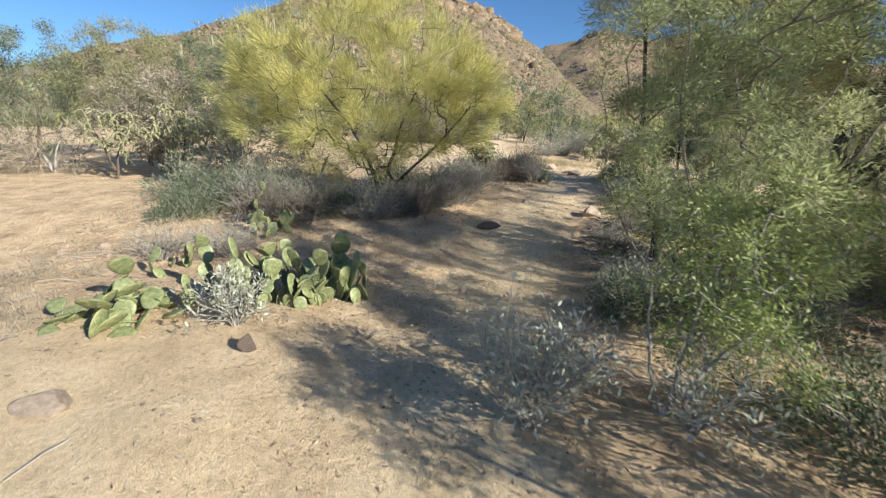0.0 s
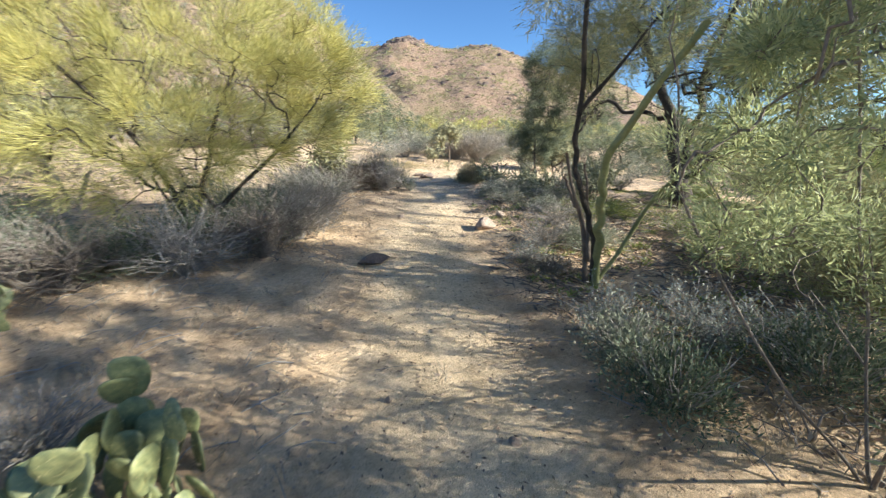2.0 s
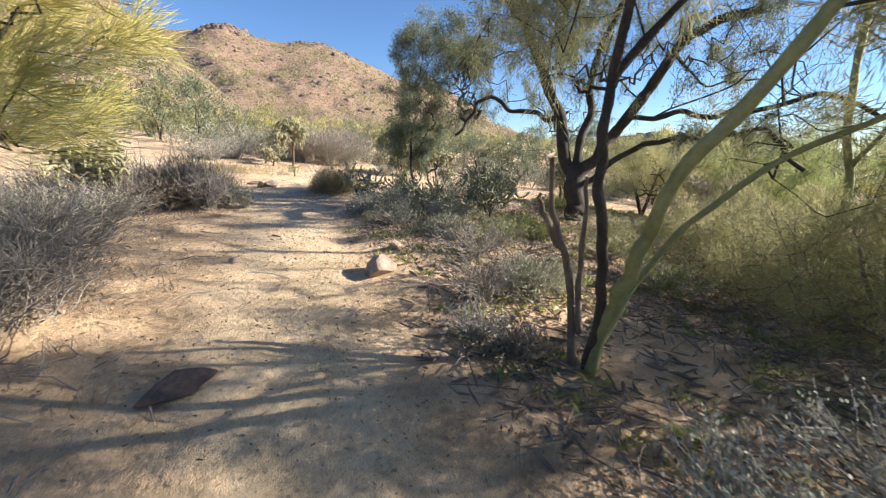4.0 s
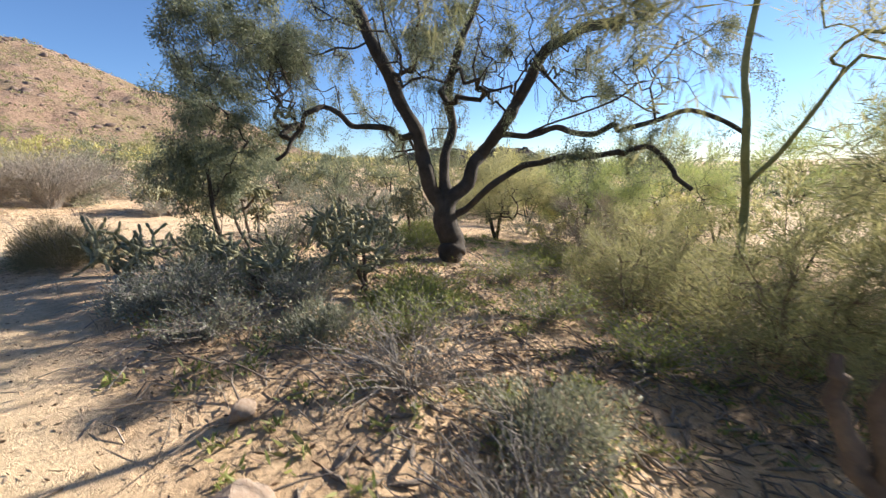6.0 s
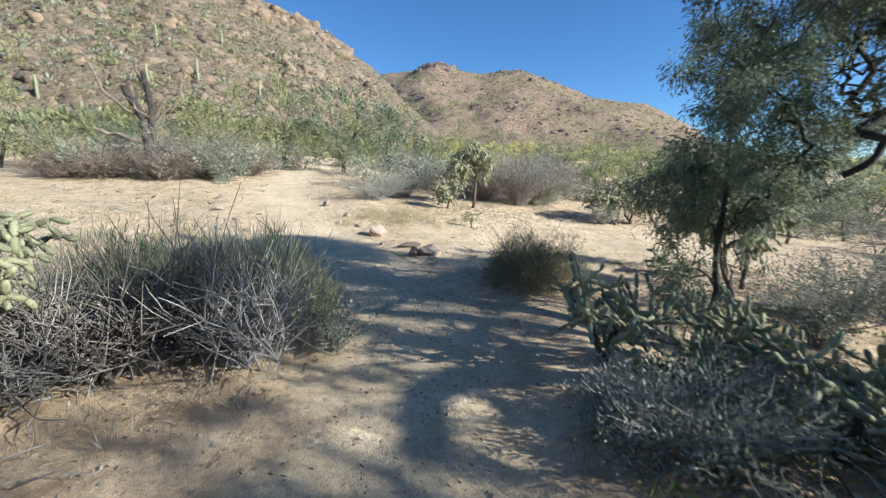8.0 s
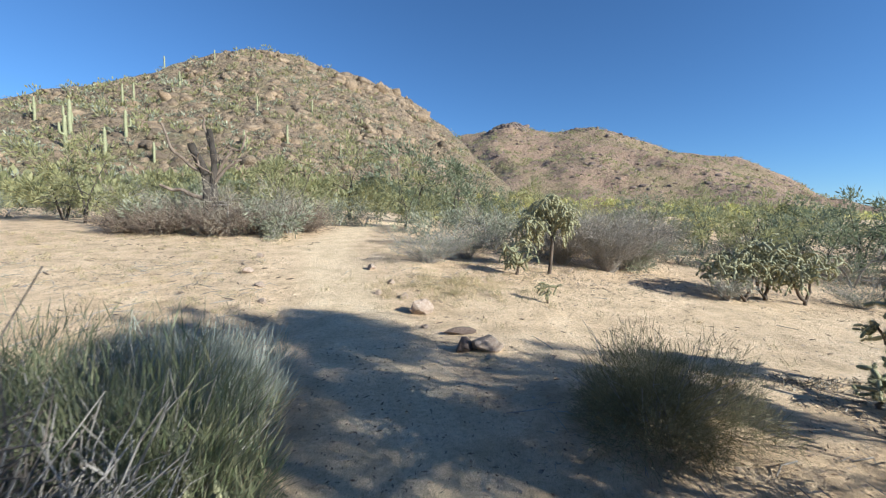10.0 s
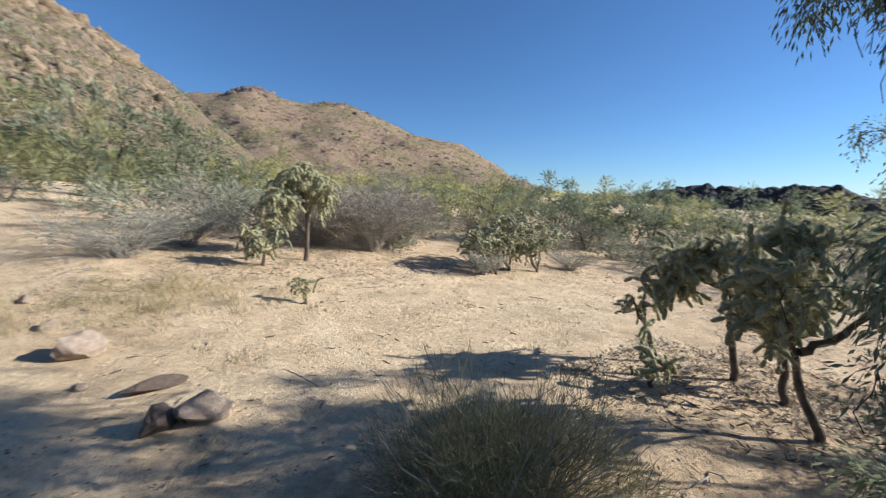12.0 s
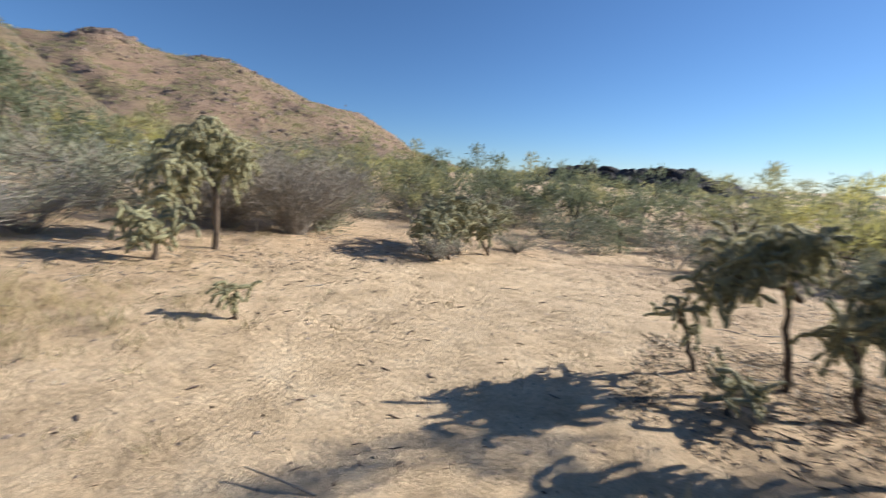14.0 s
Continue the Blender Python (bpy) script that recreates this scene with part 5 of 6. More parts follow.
rock("rock", (-2.75, 2.4), (0.13, 0.1, 0.05), "flat purple-gray stone on sand", 8, DARK_STONE)
rock("rock", (-1.55, 3.25), (0.08, 0.07, 0.08), "rust brown stump-like stone", 9, DARK_STONE)
rock("rock", (0.85, 7.5), (0.22, 0.12, 0.08), "dark stone embedded in the trail", 10, DARK_STONE, 15)

for x, y, sx, seed in ((0.2, 4.95, 0.035, 20), (0.7, 4.2, 0.04, 21), (1.9, 9.4, 0.06, 22), (3.95, 17.6, 0.07, 23), (4.35, 17.4, 0.09, 24), (4.2, 18.2, 0.08, 25), (2.3, 17.2, 0.07, 26), (2.1, 18.0, 0.08, 27), (1.7, 18.9, 0.1, 28), (3.9, 19.3, 0.12, 29), (1.6, 20.4, 0.1, 30), (4.45, 16.1, 0.05, 31), (-4.9, 6.3, 0.09, 32), (-5.3, 6.1, 0.07, 33), (-4.6, 6.0, 0.06, 34)):
    rock("rock", (x, y), (sx, sx * 0.8, sx * 0.7), "small tan stone lying along the trail", seed, STONE, seed * 40)

# ---- more plants of the clearing and the trail ----
cholla("chain_cholla", (11.0, 10.5), [[(0, 0, 0), (-0.03, 0.03, 0.5), (0.02, 0.0, 0.9)]], [((0, 0, 0.95), (0.45, 0.45, 0.3), 1), ((0, 0, 0.65), (0.4, 0.4, 0.25), 0.6)], 50, "chain-fruit cholla half in shade near the mesquite", 402, group="chollas by the clearing", spines=16)
cholla("chain_cholla", (8.7, 13.75), [[(0, 0, 0), (-0.1, 0.1, 0.35), (-0.25, 0.2, 0.62)]], [((-0.2, 0.18, 0.5), (0.2, 0.2, 0.2), 1)], 9, "thin young cholla leaning in the sun", 403, group="chollas by the clearing", trunk_r=0.022, length=0.09, r=0.02, chain=2, spines=48)
cholla("chain_cholla", (7.9, 13.55), [[(0, 0, 0), (0.03, 0, 0.15)]], [((0, 0, 0.2), (0.22, 0.22, 0.16), 1)], 22, "low cholla seedling cluster at a trunk's foot", 404, group="chollas by the clearing", trunk_r=0.02, length=0.07, r=0.019, chain=1, hang=-0.2)
prickly_pear("prickly_pear", (-2.15, 4.4), 0.42, 48, "prickly pear clump with dark green pads in shade", 405, 0.21)
# The darkest leaf colour here stands in for shade among the trees.
for n, (x, y, sz, h, mat, lab) in enumerate(((2.3, 2.15, 0.6, 0.6, DEEP_SHADE, "green bushy growth on the bank, shade put into its dark colour"), (2.9, 3.7, 0.6, 0.55, DEEP_SHADE, "green bushy growth beside the trail, shade put into its dark colour"), (1.75, 4.0, 0.4, 0.5, DEEP_SHADE, "green bushy growth beside the trail, shade put into its dark colour"), (2.0, 4.55, 0.4, 0.42, SAGE, "gray-green shrub beside the trail"),
                                              (-1.3, 8.35, 0.7, 0.75, DEEP_SHADE, "dark green low shrub below a palo verde, shade in its colour"), (-0.5, 8.6, 0.6, 0.7, DEEP_SHADE, "dark green low shrub below a palo verde, shade in its colour"), (-3.2, 8.9, 0.8, 1.15, DEEP_SHADE, "dark green dense shrub in the scrub, shade in its colour"), (0.3, 9.2, 0.6, 0.6, DRY, "dry tangled shrub on the trail bank"), (-4.4, 7.7, 0.7, 0.6, DEEP_SHADE, "gray-green shrub in the scrub"), (-3.9, 8.6, 0.8, 1.0, DEEP_SHADE, "dark green dense shrub in the scrub, shade in its colour"), (-2.9, 8.5, 0.6, 0.8, DEEP_SHADE, "dark green dense shrub in the scrub, shade in its colour"), (-1.9, 8.0, 0.6, 0.6, DEEP_SHADE, "dark green low shrub below a palo verde, shade in its colour"), (-4.9, 8.9, 0.8, 0.8, DEEP_SHADE, "gray-green shrub in the scrub"), (-0.2, 9.7, 0.7, 0.7, DEEP_SHADE, "gray shrub below a palo verde"), (0.6, 11.6, 0.6, 0.6, SAGE, "gray shrub on the trail bank"), (-1.0, 11.2, 1.0, 0.9, DEEP_SHADE, "wide gray shrub behind a palo verde"),
                                              (4.6, 10.75, 0.4, 0.38, PALE, "pale gray leafy shrub at the trail edge"), (5.3, 10.7, 0.5, 0.5, SAGE, "gray-green shrub in dappled shade"), (6.0, 10.0, 0.6, 0.5, SAGE, "gray-green shrub in dappled shade"), (4.7, 9.0, 0.45, 0.3, SAGE, "low gray-green shrub in dappled shade"), (5.9, 8.6, 0.6, 0.35, HERB, "low yellow-green weeds under the mesquite"), (9.8, 7.2, 0.8, 0.5, HERB, "yellow-green weeds under the mesquite"), (9.9, 9.9, 0.7, 0.45, HERB, "yellow-green weeds under the mesquite"), (11.8, 10.6, 0.6, 0.4, HERB, "yellow-green weeds by the clearing"), (4.0, 7.1, 0.5, 0.35, SAGE, "low gray-green shrub in dappled shade"), (2.9, 6.6, 0.3, 0.22, DRY, "dry brown brush at a tree's foot"), (7.0, 5.4, 0.8, 0.7, OLIVE, "olive shrub in the sunny thicket"), (8.6, 5.4, 0.9, 0.8, OLIVE, "olive shrub in the sunny thicket"), (6.2, 4.6, 0.8, 0.7, CREOSOTE, "green shrub in the sunny thicket"), (10.0, 4.2, 0.9, 0.9, OLIVE, "olive shrub in the sunny thicket"))):
    fuzz("leafy_shrub", (x, y), sz, h, int(5200 * sz / 0.6), lab, 420 + n, mat, 0.042, 0.012, 0.4, 0.2, group="undergrowth shrubs")

# ---- saguaros, boulders and scrub on the hills ----
def hill_spot(spec, az, el):
    """The point on a hill that shows at that bearing and height above the level."""
    s = np.linspace(0.02, 1.0, 240)
    x, y, z = hill_height(np.full_like(s, az), s, *spec)
    seen = np.degrees(np.arctan2(z - 1.8, np.hypot(x - 4, y - 12)))
    k = int(np.argmax(seen >= el)) if (seen >= el).any() else 239
    return float(x[k]), float(y[k]), float(z[k])


def saguaro(place, height, arms, seed):
    root = thing("saguaro", (place[0], place[1], place[2] - 0.2), "tall green ribbed saguaro on the rocky hillside", "cactus", "saguaros on the hill")
    rng = np.random.default_rng(seed)

    def column(name, pts, r):
        path = curve_points(pts, 12, rng, 0.01)
        rr = r * np.concatenate([np.full(9, 1.0), [0.92, 0.7, 0.1]])
        v, f = tubes([(path, rr)], 16)
        ring = np.arange(len(v)) % 2
        mid = np.repeat(path, 16, axis=0)
        v = mid + (v - mid) * np.where(ring == 0, 1.0, 0.84)[:, None]
        part_mesh(name, make_mesh(name, v, f, SAGUARO), root)

    column("stem", [(0, 0, 0), (0, 0, height * 0.5), (0, 0, height)], 0.055 * height)
    for k in range(arms):
        th, z0 = rng.uniform(0, 6.28), height * rng.uniform(0.35, 0.5)
        o = np.array([math.cos(th), math.sin(th), 0])
        p = np.array([0, 0, z0])
        column("arm", [p, p + o * 0.1 * height + np.array([0, 0, 0.02]), p + o * 0.14 * height + np.array([0, 0, 0.08 * height]), p + o * 0.14 * height + np.array([0, 0, 0.32 * height])], 0.035 * height)
    return root


for n, (az, el, h, arms) in enumerate(((-30.5, 8.8, 4.6, 2), (-31.0, 7.2, 4.0, 1), (-26.0, 12.6, 3.2, 0), (-26.0, 9.0, 3.6, 1), (-27.9, 6.7, 3.6, 3), (-25.0, 13.0, 3.0, 0), (-20.7, 15.0, 3.0, 2), (-9.2, 10.0, 2.8, 0), (-14.3, 8.8, 2.8, 1), (-33.0, 9.6, 3.4, 1), (-23.6, 6.6, 2.6, 2), (-22.0, 17.0, 2.6, 0), (-17.0, 18.4, 2.4, 0), (-6.0, 14.0, 2.4, 0), (-36.5, 8.0, 3.8, 2), (-2.5, 8.5, 2.4, 0), (4.0, 9.0, 2.2, 0), (-12.6, 13.6, 2.4, 1))):
    saguaro(hill_spot(NEAR_HILL, az, el), 0.85 * h, arms, 500 + n)


def chunk(seed):
    bm = bmesh.new()
    bmesh.ops.create_icosphere(bm, subdivisions=2, radius=1)
    off = Vector((seed * 2.1, seed * 5.3, 1.7))
    for v in bm.verts:
        v.co *= 1 + 0.5 * noise.noise(v.co * 1.2 + off) + 0.3 * noise.noise(v.co * 3.1 + off)
        for axis in (Vector((0.7, 0.6, 0.35)), Vector((-0.7, 0.5, 0.4)), Vector((0.0, -0.9, 0.35)), Vector((0.9, -0.5, 0.2)), Vector((0.1, 0.1, 1))):
            over = v.co.dot(axis.normalized()) - (0.45 + 0.05 * (seed % 3))
            if over > 0:
                v.co -= axis.normalized() * over * 0.9
    me = bpy.data.meshes.new("chunk")
    bm.to_mesh(me)
    bm.free()
    v = np.zeros(len(me.vertices) * 3)
    me.vertices.foreach_get("co", v)
    f = np.zeros(len(me.polygons) * 3, dtype=np.int32)
    me.polygons.foreach_get("vertices", f)
    bpy.data.meshes.remove(me)
    return v.reshape(-1, 3), f.reshape(-1, 3)


CHUNKS = [chunk(k) for k in range(6)]


def boulder_field(name, label, spots_, mat):
    """Many boulders in one mesh. spots_: x, y, z and size of each."""
    rng = np.random.default_rng(77)
    vs, fs, at = [], [], 0
    for x, y, z, size in spots_:
        v, f = CHUNKS[rng.integers(0, 6)]
        m = np.array(Euler(rng.uniform(-0.5, 0.5, 2).tolist() + [rng.uniform(0, 6.28)]).to_matrix())
        vs.append((v * size * rng.uniform([0.8, 0.7, 0.5], [1.4, 1.1, 0.85])) @ m.T + (x, y, z))
        fs.append(f + at)
        at += len(v)
    return tagged(new(name, make_mesh(name, np.concatenate(vs), np.concatenate(fs), mat)), label, "boulders", kind="stuff")


def scatter_hill(spec, count, az0, az1, s0, s1, seed, lo, hi, power=2.0, sink=0.15):
    rng = np.random.default_rng(seed)
    az, s = rng.uniform(az0, az1, count), rng.uniform(s0, s1, count)
    x, y, z = hill_height(az, s, *spec)
    size = lo + (hi - lo) * rng.random(count) ** power
    return np.stack([x, y, z - sink * size, size], axis=-1)


BOULDERS = np.concatenate([scatter_hill(NEAR_HILL, 2400, -45, 13, 0.16, 0.98, 1, 0.25, 1.5, 2.4, 0.3), scatter_hill(NEAR_HILL, 260, -26, 4, 0.25, 0.8, 2, 0.5, 2.0, 1.8, 0.4), scatter_hill(NEAR_HILL, 120, -3, 9, 0.82, 0.99, 3, 0.7, 2.6, 1.3), scatter_hill(NEAR_HILL, 90, -16, -7, 0.86, 1.0, 4, 0.3, 1.1), scatter_hill(NEAR_HILL, 120, -3, 13, 0.35, 0.8, 5, 0.4, 1.3)])
boulder_field("hillside_boulders", "tan granite boulders scattered over the hillside", BOULDERS, HILL_STONE)
FAR_BOULDERS = np.concatenate([scatter_hill(FAR_HILL, 500, 12, 54, 0.3, 0.99, 6, 0.8, 3.2), scatter_hill(FAR_HILL, 160, 18, 22.5, 0.88, 1.0, 7, 1.5, 5.5, 1.5), scatter_hill(FAR_HILL, 120, 27, 36, 0.93, 1.0, 8, 1.2, 4.2)])
boulder_field("ridge_boulders", "weathered boulders along the distant ridge", FAR_BOULDERS, DARK_STONE)
MESA_ROCKS = scatter_hill(MESA, 160, 68, 90, 0.4, 1.0, 9, 0.8, 2.6, 1.0)
boulder_field("mesa_boulders", "dark boulders of the low volcanic outcrop", MESA_ROCKS, BLACK_ROCK)


def scrub_field(name, label, pts, mat, per, leaf, seed):
    """Low desert scrub too far off to tell apart, as one mesh of small leaf tufts."""
    rng = np.random.default_rng(seed)
    n = len(pts)
    u = unit(rng.normal(size=(n, per, 3)))
    u[..., 2] = np.abs(u[..., 2]) * 0.9
    p = pts[:, None, :3] + u * pts[:, None, 3:4] * rng.uniform(0.35, 1, (n, per, 1))
    size = np.repeat(pts[:, 3], per) * leaf
    v, f = leaf_quads(p.reshape(-1, 3), (u + np.array([0, 0, 0.4])).reshape(-1, 3), size, size * 0.42, rng)
    return tagged(new(name, make_mesh(name, v, f, mat)), label, "scrub", kind="stuff")


scrub_field("hill_scrub", "olive green scrub dotted over the hillside", scatter_hill(NEAR_HILL, 1300, -60, 18, 0.0, 1.0, 11, 0.3, 1.1, 1.8, 0.0), OLIVE, 20, 0.55, 1)
scrub_field("hill_scrub", "gray scrub dotted over the hillside", scatter_hill(NEAR_HILL, 1100, -60, 18, 0.0, 1.0, 12, 0.3, 0.9, 1.5, 0.0), SAGE, 22, 0.55, 2)
scrub_field("hill_scrub", "olive palo verdes at the foot of the hill", scatter_hill(NEAR_HILL, 420, -60, 22, 0.0, 0.2, 13, 0.7, 1.7, 1.0, 0.0), OLIVE, 60, 0.4, 3)
scrub_field("ridge_scrub", "scrub dotted over the distant ridge", scatter_hill(FAR_HILL, 2600, 4, 60, 0.0, 1.0, 14, 0.8, 2.2, 1.5, 0.0), OLIVE, 14, 0.7, 4)
scrub_field("ridge_scrub", "yellow-green palo verdes at the foot of the distant ridge", scatter_hill(FAR_HILL, 420, 6, 66, 0.0, 0.12, 15, 1.5, 3.2, 1.0, 0.0), PALO, 40, 0.45, 5)

rng = np.random.default_rng(88)
n = 2300
a, r = rng.uniform(0, 2 * np.pi, n), 32 + 260 * rng.random(n) ** 1.5
x, y = 4 + r * np.sin(a), 12 + r * np.cos(a)
PLAIN = np.stack([x, y, ground_z(x, y), 0.5 + 0.012 * r * rng.uniform(0.6, 1.3, n)], axis=-1)
scrub_field("plain_scrub", "olive desert scrub covering the plain", PLAIN[::2], OLIVE, 30, 0.45, 6)
scrub_field("plain_scrub", "gray-green desert scrub covering the plain", PLAIN[1::2], MESQ, 30, 0.45, 7)

# ---- litter on the ground ----
def spread(count, x0, x1, y0, y1, seed, trail_gap=0.0, keep_sand=1.0):
    """Points strewn over a stretch of ground, thinner on the trail and the bare sand."""
    rng = np.random.default_rng(seed)
    x, y = rng.uniform(x0, x1, count), rng.uniform(y0, y1, count)
    gap = np.abs(x - np.interp(y, TRAIL_Y, TRAIL_X))
    bare = (np.hypot((x - 8.2) / 5.0, (y - 16.0) / 2.6) < 1) | (np.hypot((x + 2.6) / 2.6, (y - 1.6) / 2.0) < 1)
    patch = np.sin(1.9 * x + 0.7 * y) + np.sin(2.3 * y - 1.1 * x + 2) + rng.normal(size=count) * 0.7
    ok = (rng.random(count) < np.clip((gap - trail_gap) / 0.5, 0.03, 1)) & (rng.random(count) < np.where(bare, keep_sand, 1.0)) & (patch > -0.8)
    return np.stack([x[ok], y[ok], ground_z(x[ok], y[ok])], axis=-1), rng


p, rng = spread(52000, -6, 13.5, -1, 20.5, 601, 0.65, 0.13)
d = rng.normal(size=(len(p), 3)) * np.array([1, 1, 0.28])
v, f = leaf_quads(p + np.array([0, 0, 0.008]), d, rng.uniform(0.012, 0.05, len(p)), rng.uniform(0.006, 0.018, len(p)), rng)
tagged(new("leaf_litter", make_mesh("leaf_litter", v, f, LITTER)), "brown dry leaf litter and bark chips on sand", "leaf litter", kind="stuff")
p, rng = spread(4600, -6, 13.5, -1, 20, 602, 0.75, 0.04)
lines = []
for q in p:
    th, n = rng.uniform(0, 6.28), rng.uniform(0.06, 0.38)
    e = q + np.array([math.cos(th) * n, math.sin(th) * n, 0])
    e[2] = gz(e[0], e[1]) + rng.uniform(0, 0.06)
    mid = (q + e) / 2 + rng.normal(size=3) * 0.015 + np.array([0, 0, 0.02])
    lines.append((np.array([q + (0, 0, 0.005), mid, e]), np.array([0.004, 0.0035, 0.002]) * rng.uniform(0.6, 1.8)))
v, f = tubes(lines, 3)
tagged(new("fallen_twigs", make_mesh("fallen_twigs", v, f, GRAY_WOOD)), "gray fallen twigs strewn below the shrubs", "twigs", kind="stuff")
rng = np.random.default_rng(603)
n = 15000
x, y = rng.uniform(-6, 13.5, n), rng.uniform(-1, 20.5, n)
size = 0.004 + 0.014 * rng.random(n) ** 3
oct_v = np.array([(1, 0, 0), (-1, 0, 0), (0, 1, 0), (0, -1, 0), (0, 0, 0.7), (0, 0, -0.7)])
oct_f = np.array([(0, 2, 4), (2, 1, 4), (1, 3, 4), (3, 0, 4)])
v = (np.stack([x, y, ground_z(x, y)], axis=-1)[:, None] + oct_v[None] * size[:, None, None] * rng.uniform(0.6, 1.3, (n, 6, 1))).reshape(-1, 3)
f = (np.arange(n)[:, None, None] * 6 + oct_f[None]).reshape(-1, 3)
tagged(new("pebbles", make_mesh("pebbles", v, f, GRIT)), "tan and gray grit strewn over the sand", "pebbles", kind="stuff")


def tufts(name, label, pts, rng, per, height, width, mat, lean):
    n = len(pts)
    k = np.repeat(np.arange(n), per)
    th = rng.uniform(0, 6.28, n * per)
    d = np.stack([np.cos(th) * lean, np.sin(th) * lean, np.ones(n * per)], axis=-1) + rng.normal(size=(n * per, 3)) * 0.3
    p = pts[k] + rng.normal(size=(n * per, 3)) * np.array([0.05, 0.05, 0.005])
    v, f = leaf_quads(p, d, height * rng.uniform(0.4, 1.4, n * per), width, rng)
    return tagged(new(name, make_mesh(name, v, f, mat)), label, "ground cover", kind="stuff")


p, rng = spread(1500, -7, 9, 14, 24, 604, 0.9, 0.25)
tufts("dry_grass", "thin straw-coloured dry grass on sand", p, rng, 22, 0.1, 0.004, STRAW, 0.7)
p, rng = spread(1100, 2.5, 12, 4, 12, 605, 1.0, 0.3)
tufts("weed_cover", "small yellow-green weeds below the mesquite", p, rng, 22, 0.08, 0.02, HERB, 1.2)
p, rng = spread(900, -6, 6, 2, 13, 606, 0.9, 0.02)
tufts("dry_grass", "thin gray dry grass beside the trail", p, rng, 20, 0.13, 0.005, DRY, 0.6)
p, rng = spread(500, 7.3, 9.6, 12.0, 14.2, 607, 0.5, 1.0)
tufts("cholla_litter", "fallen brown cholla joints below the trunks", p, rng, 12, 0.05, 0.012, DRY, 1.6)

p, rng = spread(26000, 2.0, 9.5, 3.2, 10.6, 611, 0.95, 1.0)
d = rng.normal(size=(len(p), 3)) * np.array([1, 1, 0.5])
v, f = leaf_quads(p + np.array([0, 0, 0.012]), d, rng.uniform(0.02, 0.09, len(p)), rng.uniform(0.008, 0.028, len(p)), rng)
tagged(new("leaf_litter", make_mesh("leaf_litter", v, f, LITTER)), "thick brown leaf litter below the trees", "leaf litter", kind="stuff")
p, rng = spread(2600, 2.0, 9.5, 3.2, 10.6, 612, 1.0, 1.0)
lines = []
for q in p:
    th, n = rng.uniform(0, 6.28), rng.uniform(0.1, 0.5)
    e = q + np.array([math.cos(th) * n, math.sin(th) * n, 0])
    e[2] = gz(e[0], e[1]) + rng.uniform(0, 0.16)
    mid = (q + e) / 2 + rng.normal(size=3) * 0.02 + np.array([0, 0, 0.03])
    lines.append((np.array([q + (0, 0, 0.005), mid, e]), np.array([0.005, 0.0045, 0.0025]) * rng.uniform(0.6, 1.8)))
v, f = tubes(lines, 3)
tagged(new("fallen_twigs", make_mesh("fallen_twigs", v, f, DEAD_WOOD)), "brown fallen sticks tangled below the trees", "twigs", kind="stuff")

rng = np.random.default_rng(620)
n = 5200
x, y = rng.uniform(-5, 13.5, n), rng.uniform(0, 20.5, n)
ok = (np.abs(x - np.interp(y, TRAIL_Y, TRAIL_X)) > 0.75) | (rng.random(n) < 0.12)
x, y = x[ok], y[ok]
n = len(x)
size = 0.01 + 0.022 * rng.random(n) ** 2
v = (np.stack([x, y, ground_z(x, y)], axis=-1)[:, None] + oct_v[None] * np.array([1, 1, 0.6]) * size[:, None, None] * rng.uniform(0.6, 1.3, (n, 6, 1))).reshape(-1, 3)
f = (np.arange(n)[:, None, None] * 6 + oct_f[None]).reshape(-1, 3)
tagged(new("sand_clods", make_mesh("sand_clods", v, f, GRIT)), "small clods and gravel on trampled sand", "gravel", kind="stuff")


def debris(name, label, spots_, mat, seed, lo, hi, category):
    """Short dark crooked pieces lying about: old cactus joints, bark and broken sticks."""
    rng = np.random.default_rng(seed)
    lines = []
    for x, y in spots_:
        th, n = rng.uniform(0, 6.28), rng.uniform(lo, hi)
        r = n * rng.uniform(0.04, 0.1)
        d = np.array([math.cos(th), math.sin(th), rng.uniform(-0.05, 0.3)])
        p = np.array([x, y, gz(x, y) + r * 0.5])
        lines.append((np.array([p - d * n * 0.05, p + d * n * 0.35 + rng.normal(size=3) * 0.15 * r, p + d * n * 0.7 + rng.normal(size=3) * 0.5 * r, p + d * n]), r * np.array([0.3, 1, 0.9, 0.2])))
    v, f = tubes(lines, 5)
    return tagged(new(name, make_mesh(name, v, f, mat)), label, category, kind="stuff")


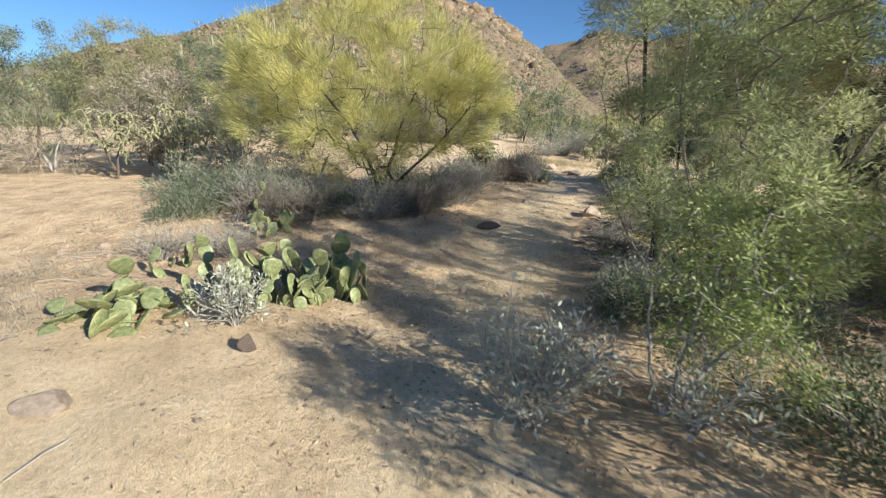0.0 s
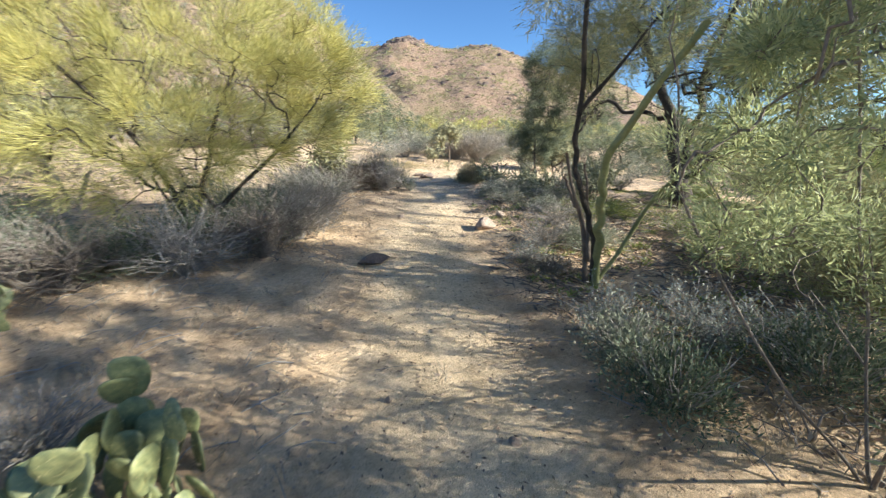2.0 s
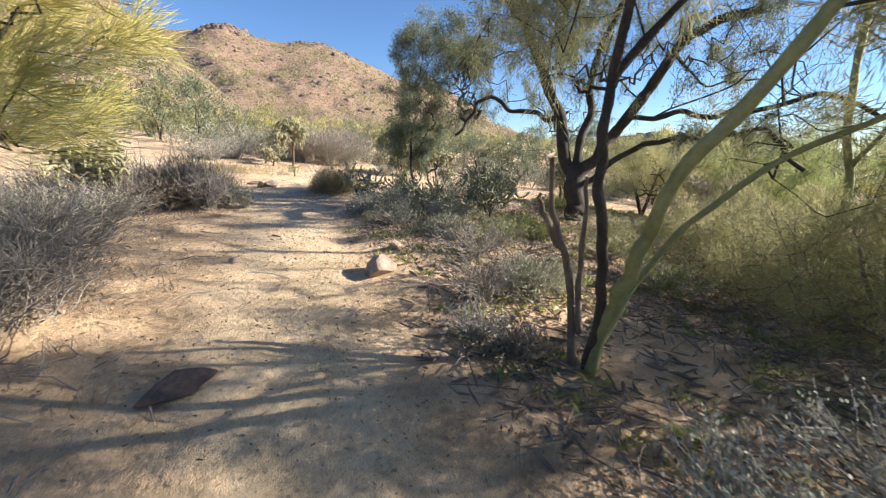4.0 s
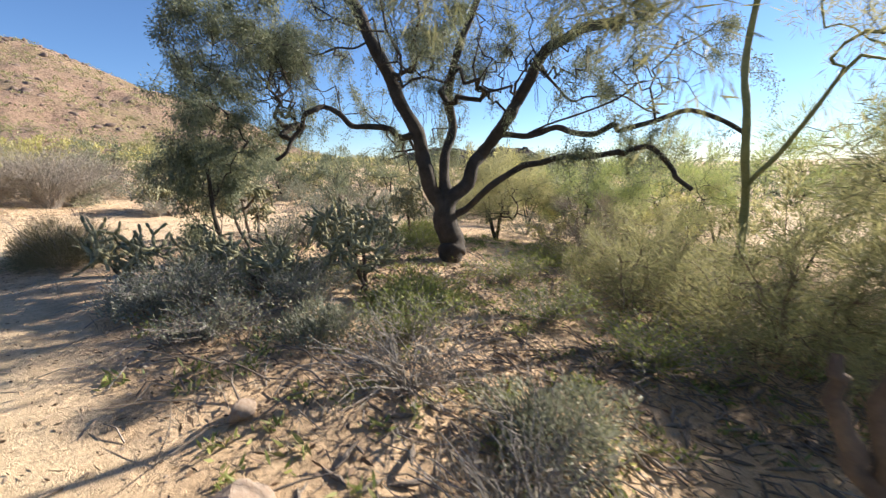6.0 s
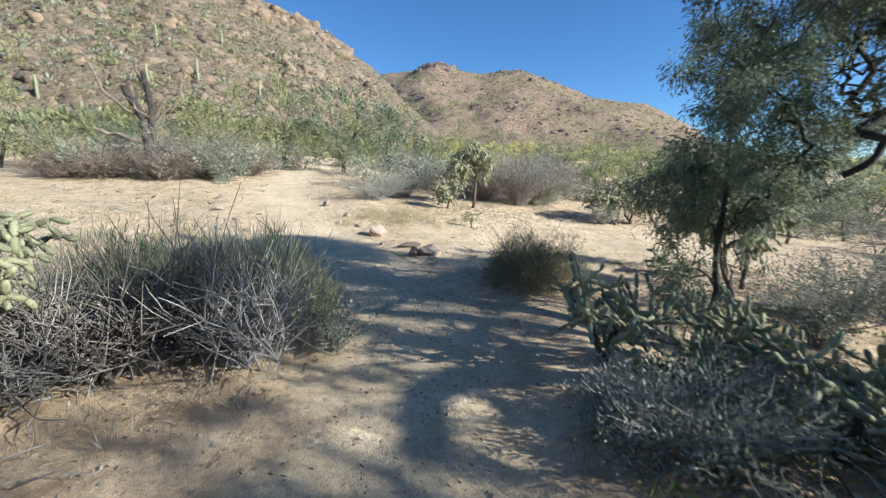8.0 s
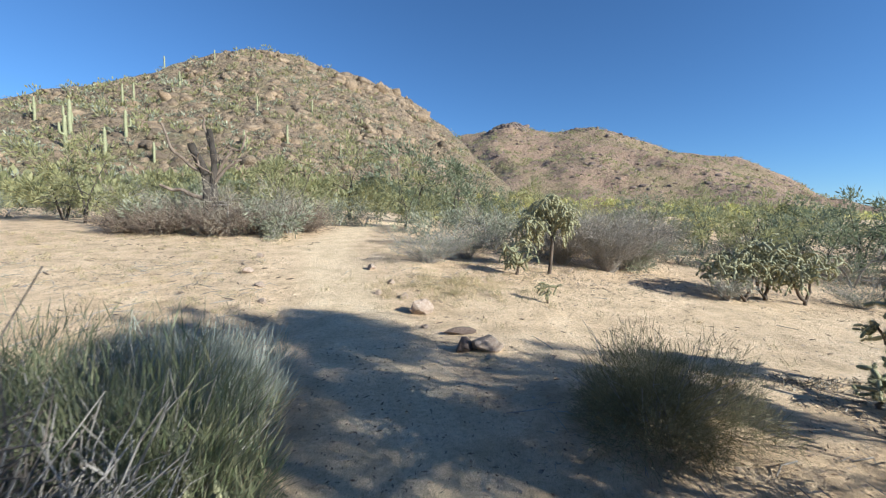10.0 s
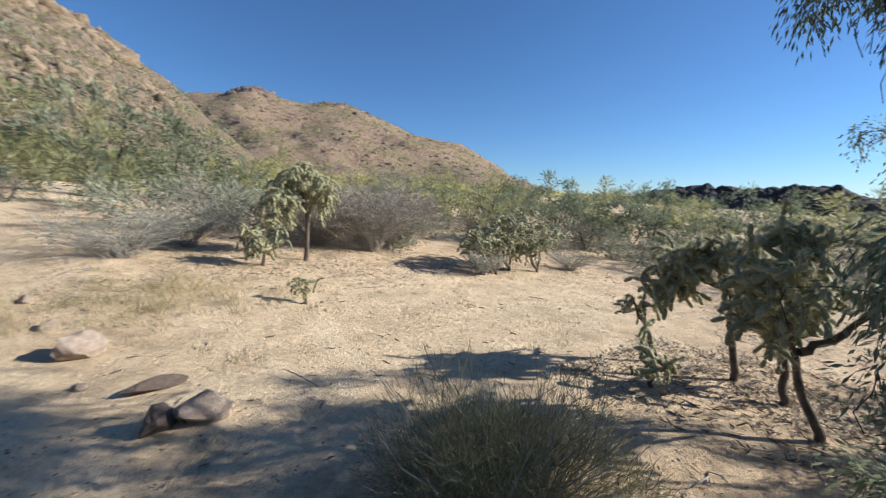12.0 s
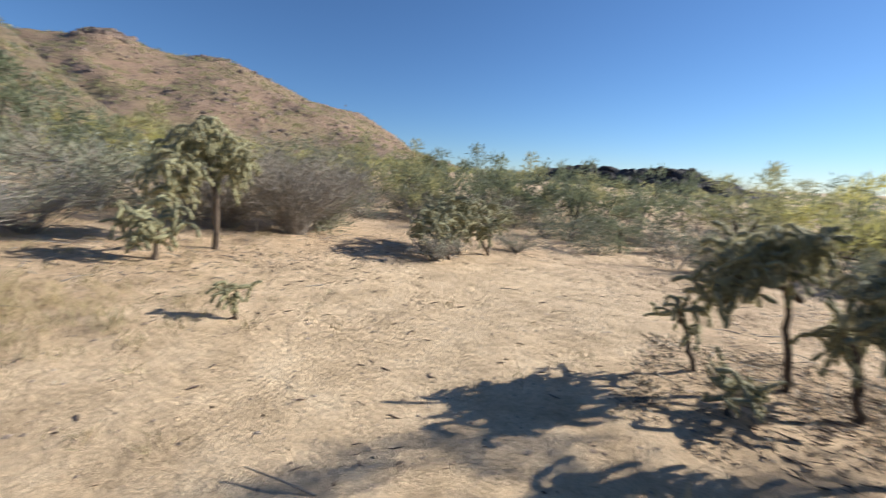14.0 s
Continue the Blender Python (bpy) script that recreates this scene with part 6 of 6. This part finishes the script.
rng = np.random.default_rng(640)
x, y = rng.uniform(4.6, 14, 420), rng.uniform(14.2, 19.5, 420)
debris("dry_debris", "dark bits of bark and cactus joints lying on trampled sand", zip(x, y), DARK_STONE, 641, 0.03, 0.09, "debris")
x, y = rng.uniform(6.2, 14, 900), 18.8 - 0.12 * rng.uniform(0, 4, 900) + rng.normal(size=900) * 0.45
debris("dry_debris", "brown woody litter along the foot of the far brush", zip(x, y), DEAD_WOOD, 642, 0.02, 0.08, "debris")
x, y = rng.uniform(-3.5, 2.6, 260), rng.uniform(15, 23, 260)
debris("dry_debris", "brown sticks scattered over the sand beyond the trail", zip(x, y), TAN_BARK, 643, 0.04, 0.16, "debris")
a, r = rng.uniform(0, 6.28, 700), rng.random(700) ** 0.6
debris("cholla_litter", "dead brown cholla joints heaped below the trunks", zip(8.35 + 1.05 * r * np.cos(a), 12.95 + 0.95 * r * np.sin(a)), TAN_BARK, 644, 0.03, 0.085, "debris")
x, y = rng.uniform(2.1, 5.6, 900), rng.uniform(4.4, 8.2, 900)
ok = x > np.interp(y, TRAIL_Y, TRAIL_X) + 1.0
debris("fallen_sticks", "brown broken sticks and bark below the palo verde", zip(x[ok], y[ok]), DEAD_WOOD, 645, 0.04, 0.22, "debris")
n = 5200
y = rng.uniform(0.5, 15.5, n)
x = np.interp(y, TRAIL_Y, TRAIL_X) + rng.normal(size=n) * 0.75
p = np.stack([x, y, ground_z(x, y) + 0.006], axis=-1)
v, f = leaf_quads(p, rng.normal(size=(n, 3)) * np.array([1, 1, 0.25]), rng.uniform(0.012, 0.05, n), rng.uniform(0.005, 0.016, n), rng)
tagged(new("trail_litter", make_mesh("trail_litter", v, f, LITTER)), "scattered dry leaves and chips on the beaten trail", "leaf litter", kind="stuff")
x, y = rng.normal(size=170) * 0.7 + 5.2, rng.normal(size=170) * 0.45 + 17.8
tufts("dry_grass", "soft straw-yellow grass beside the trail stones", np.stack([x, y, ground_z(x, y)], axis=-1), rng, 26, 0.13, 0.0035, STRAW, 0.6)
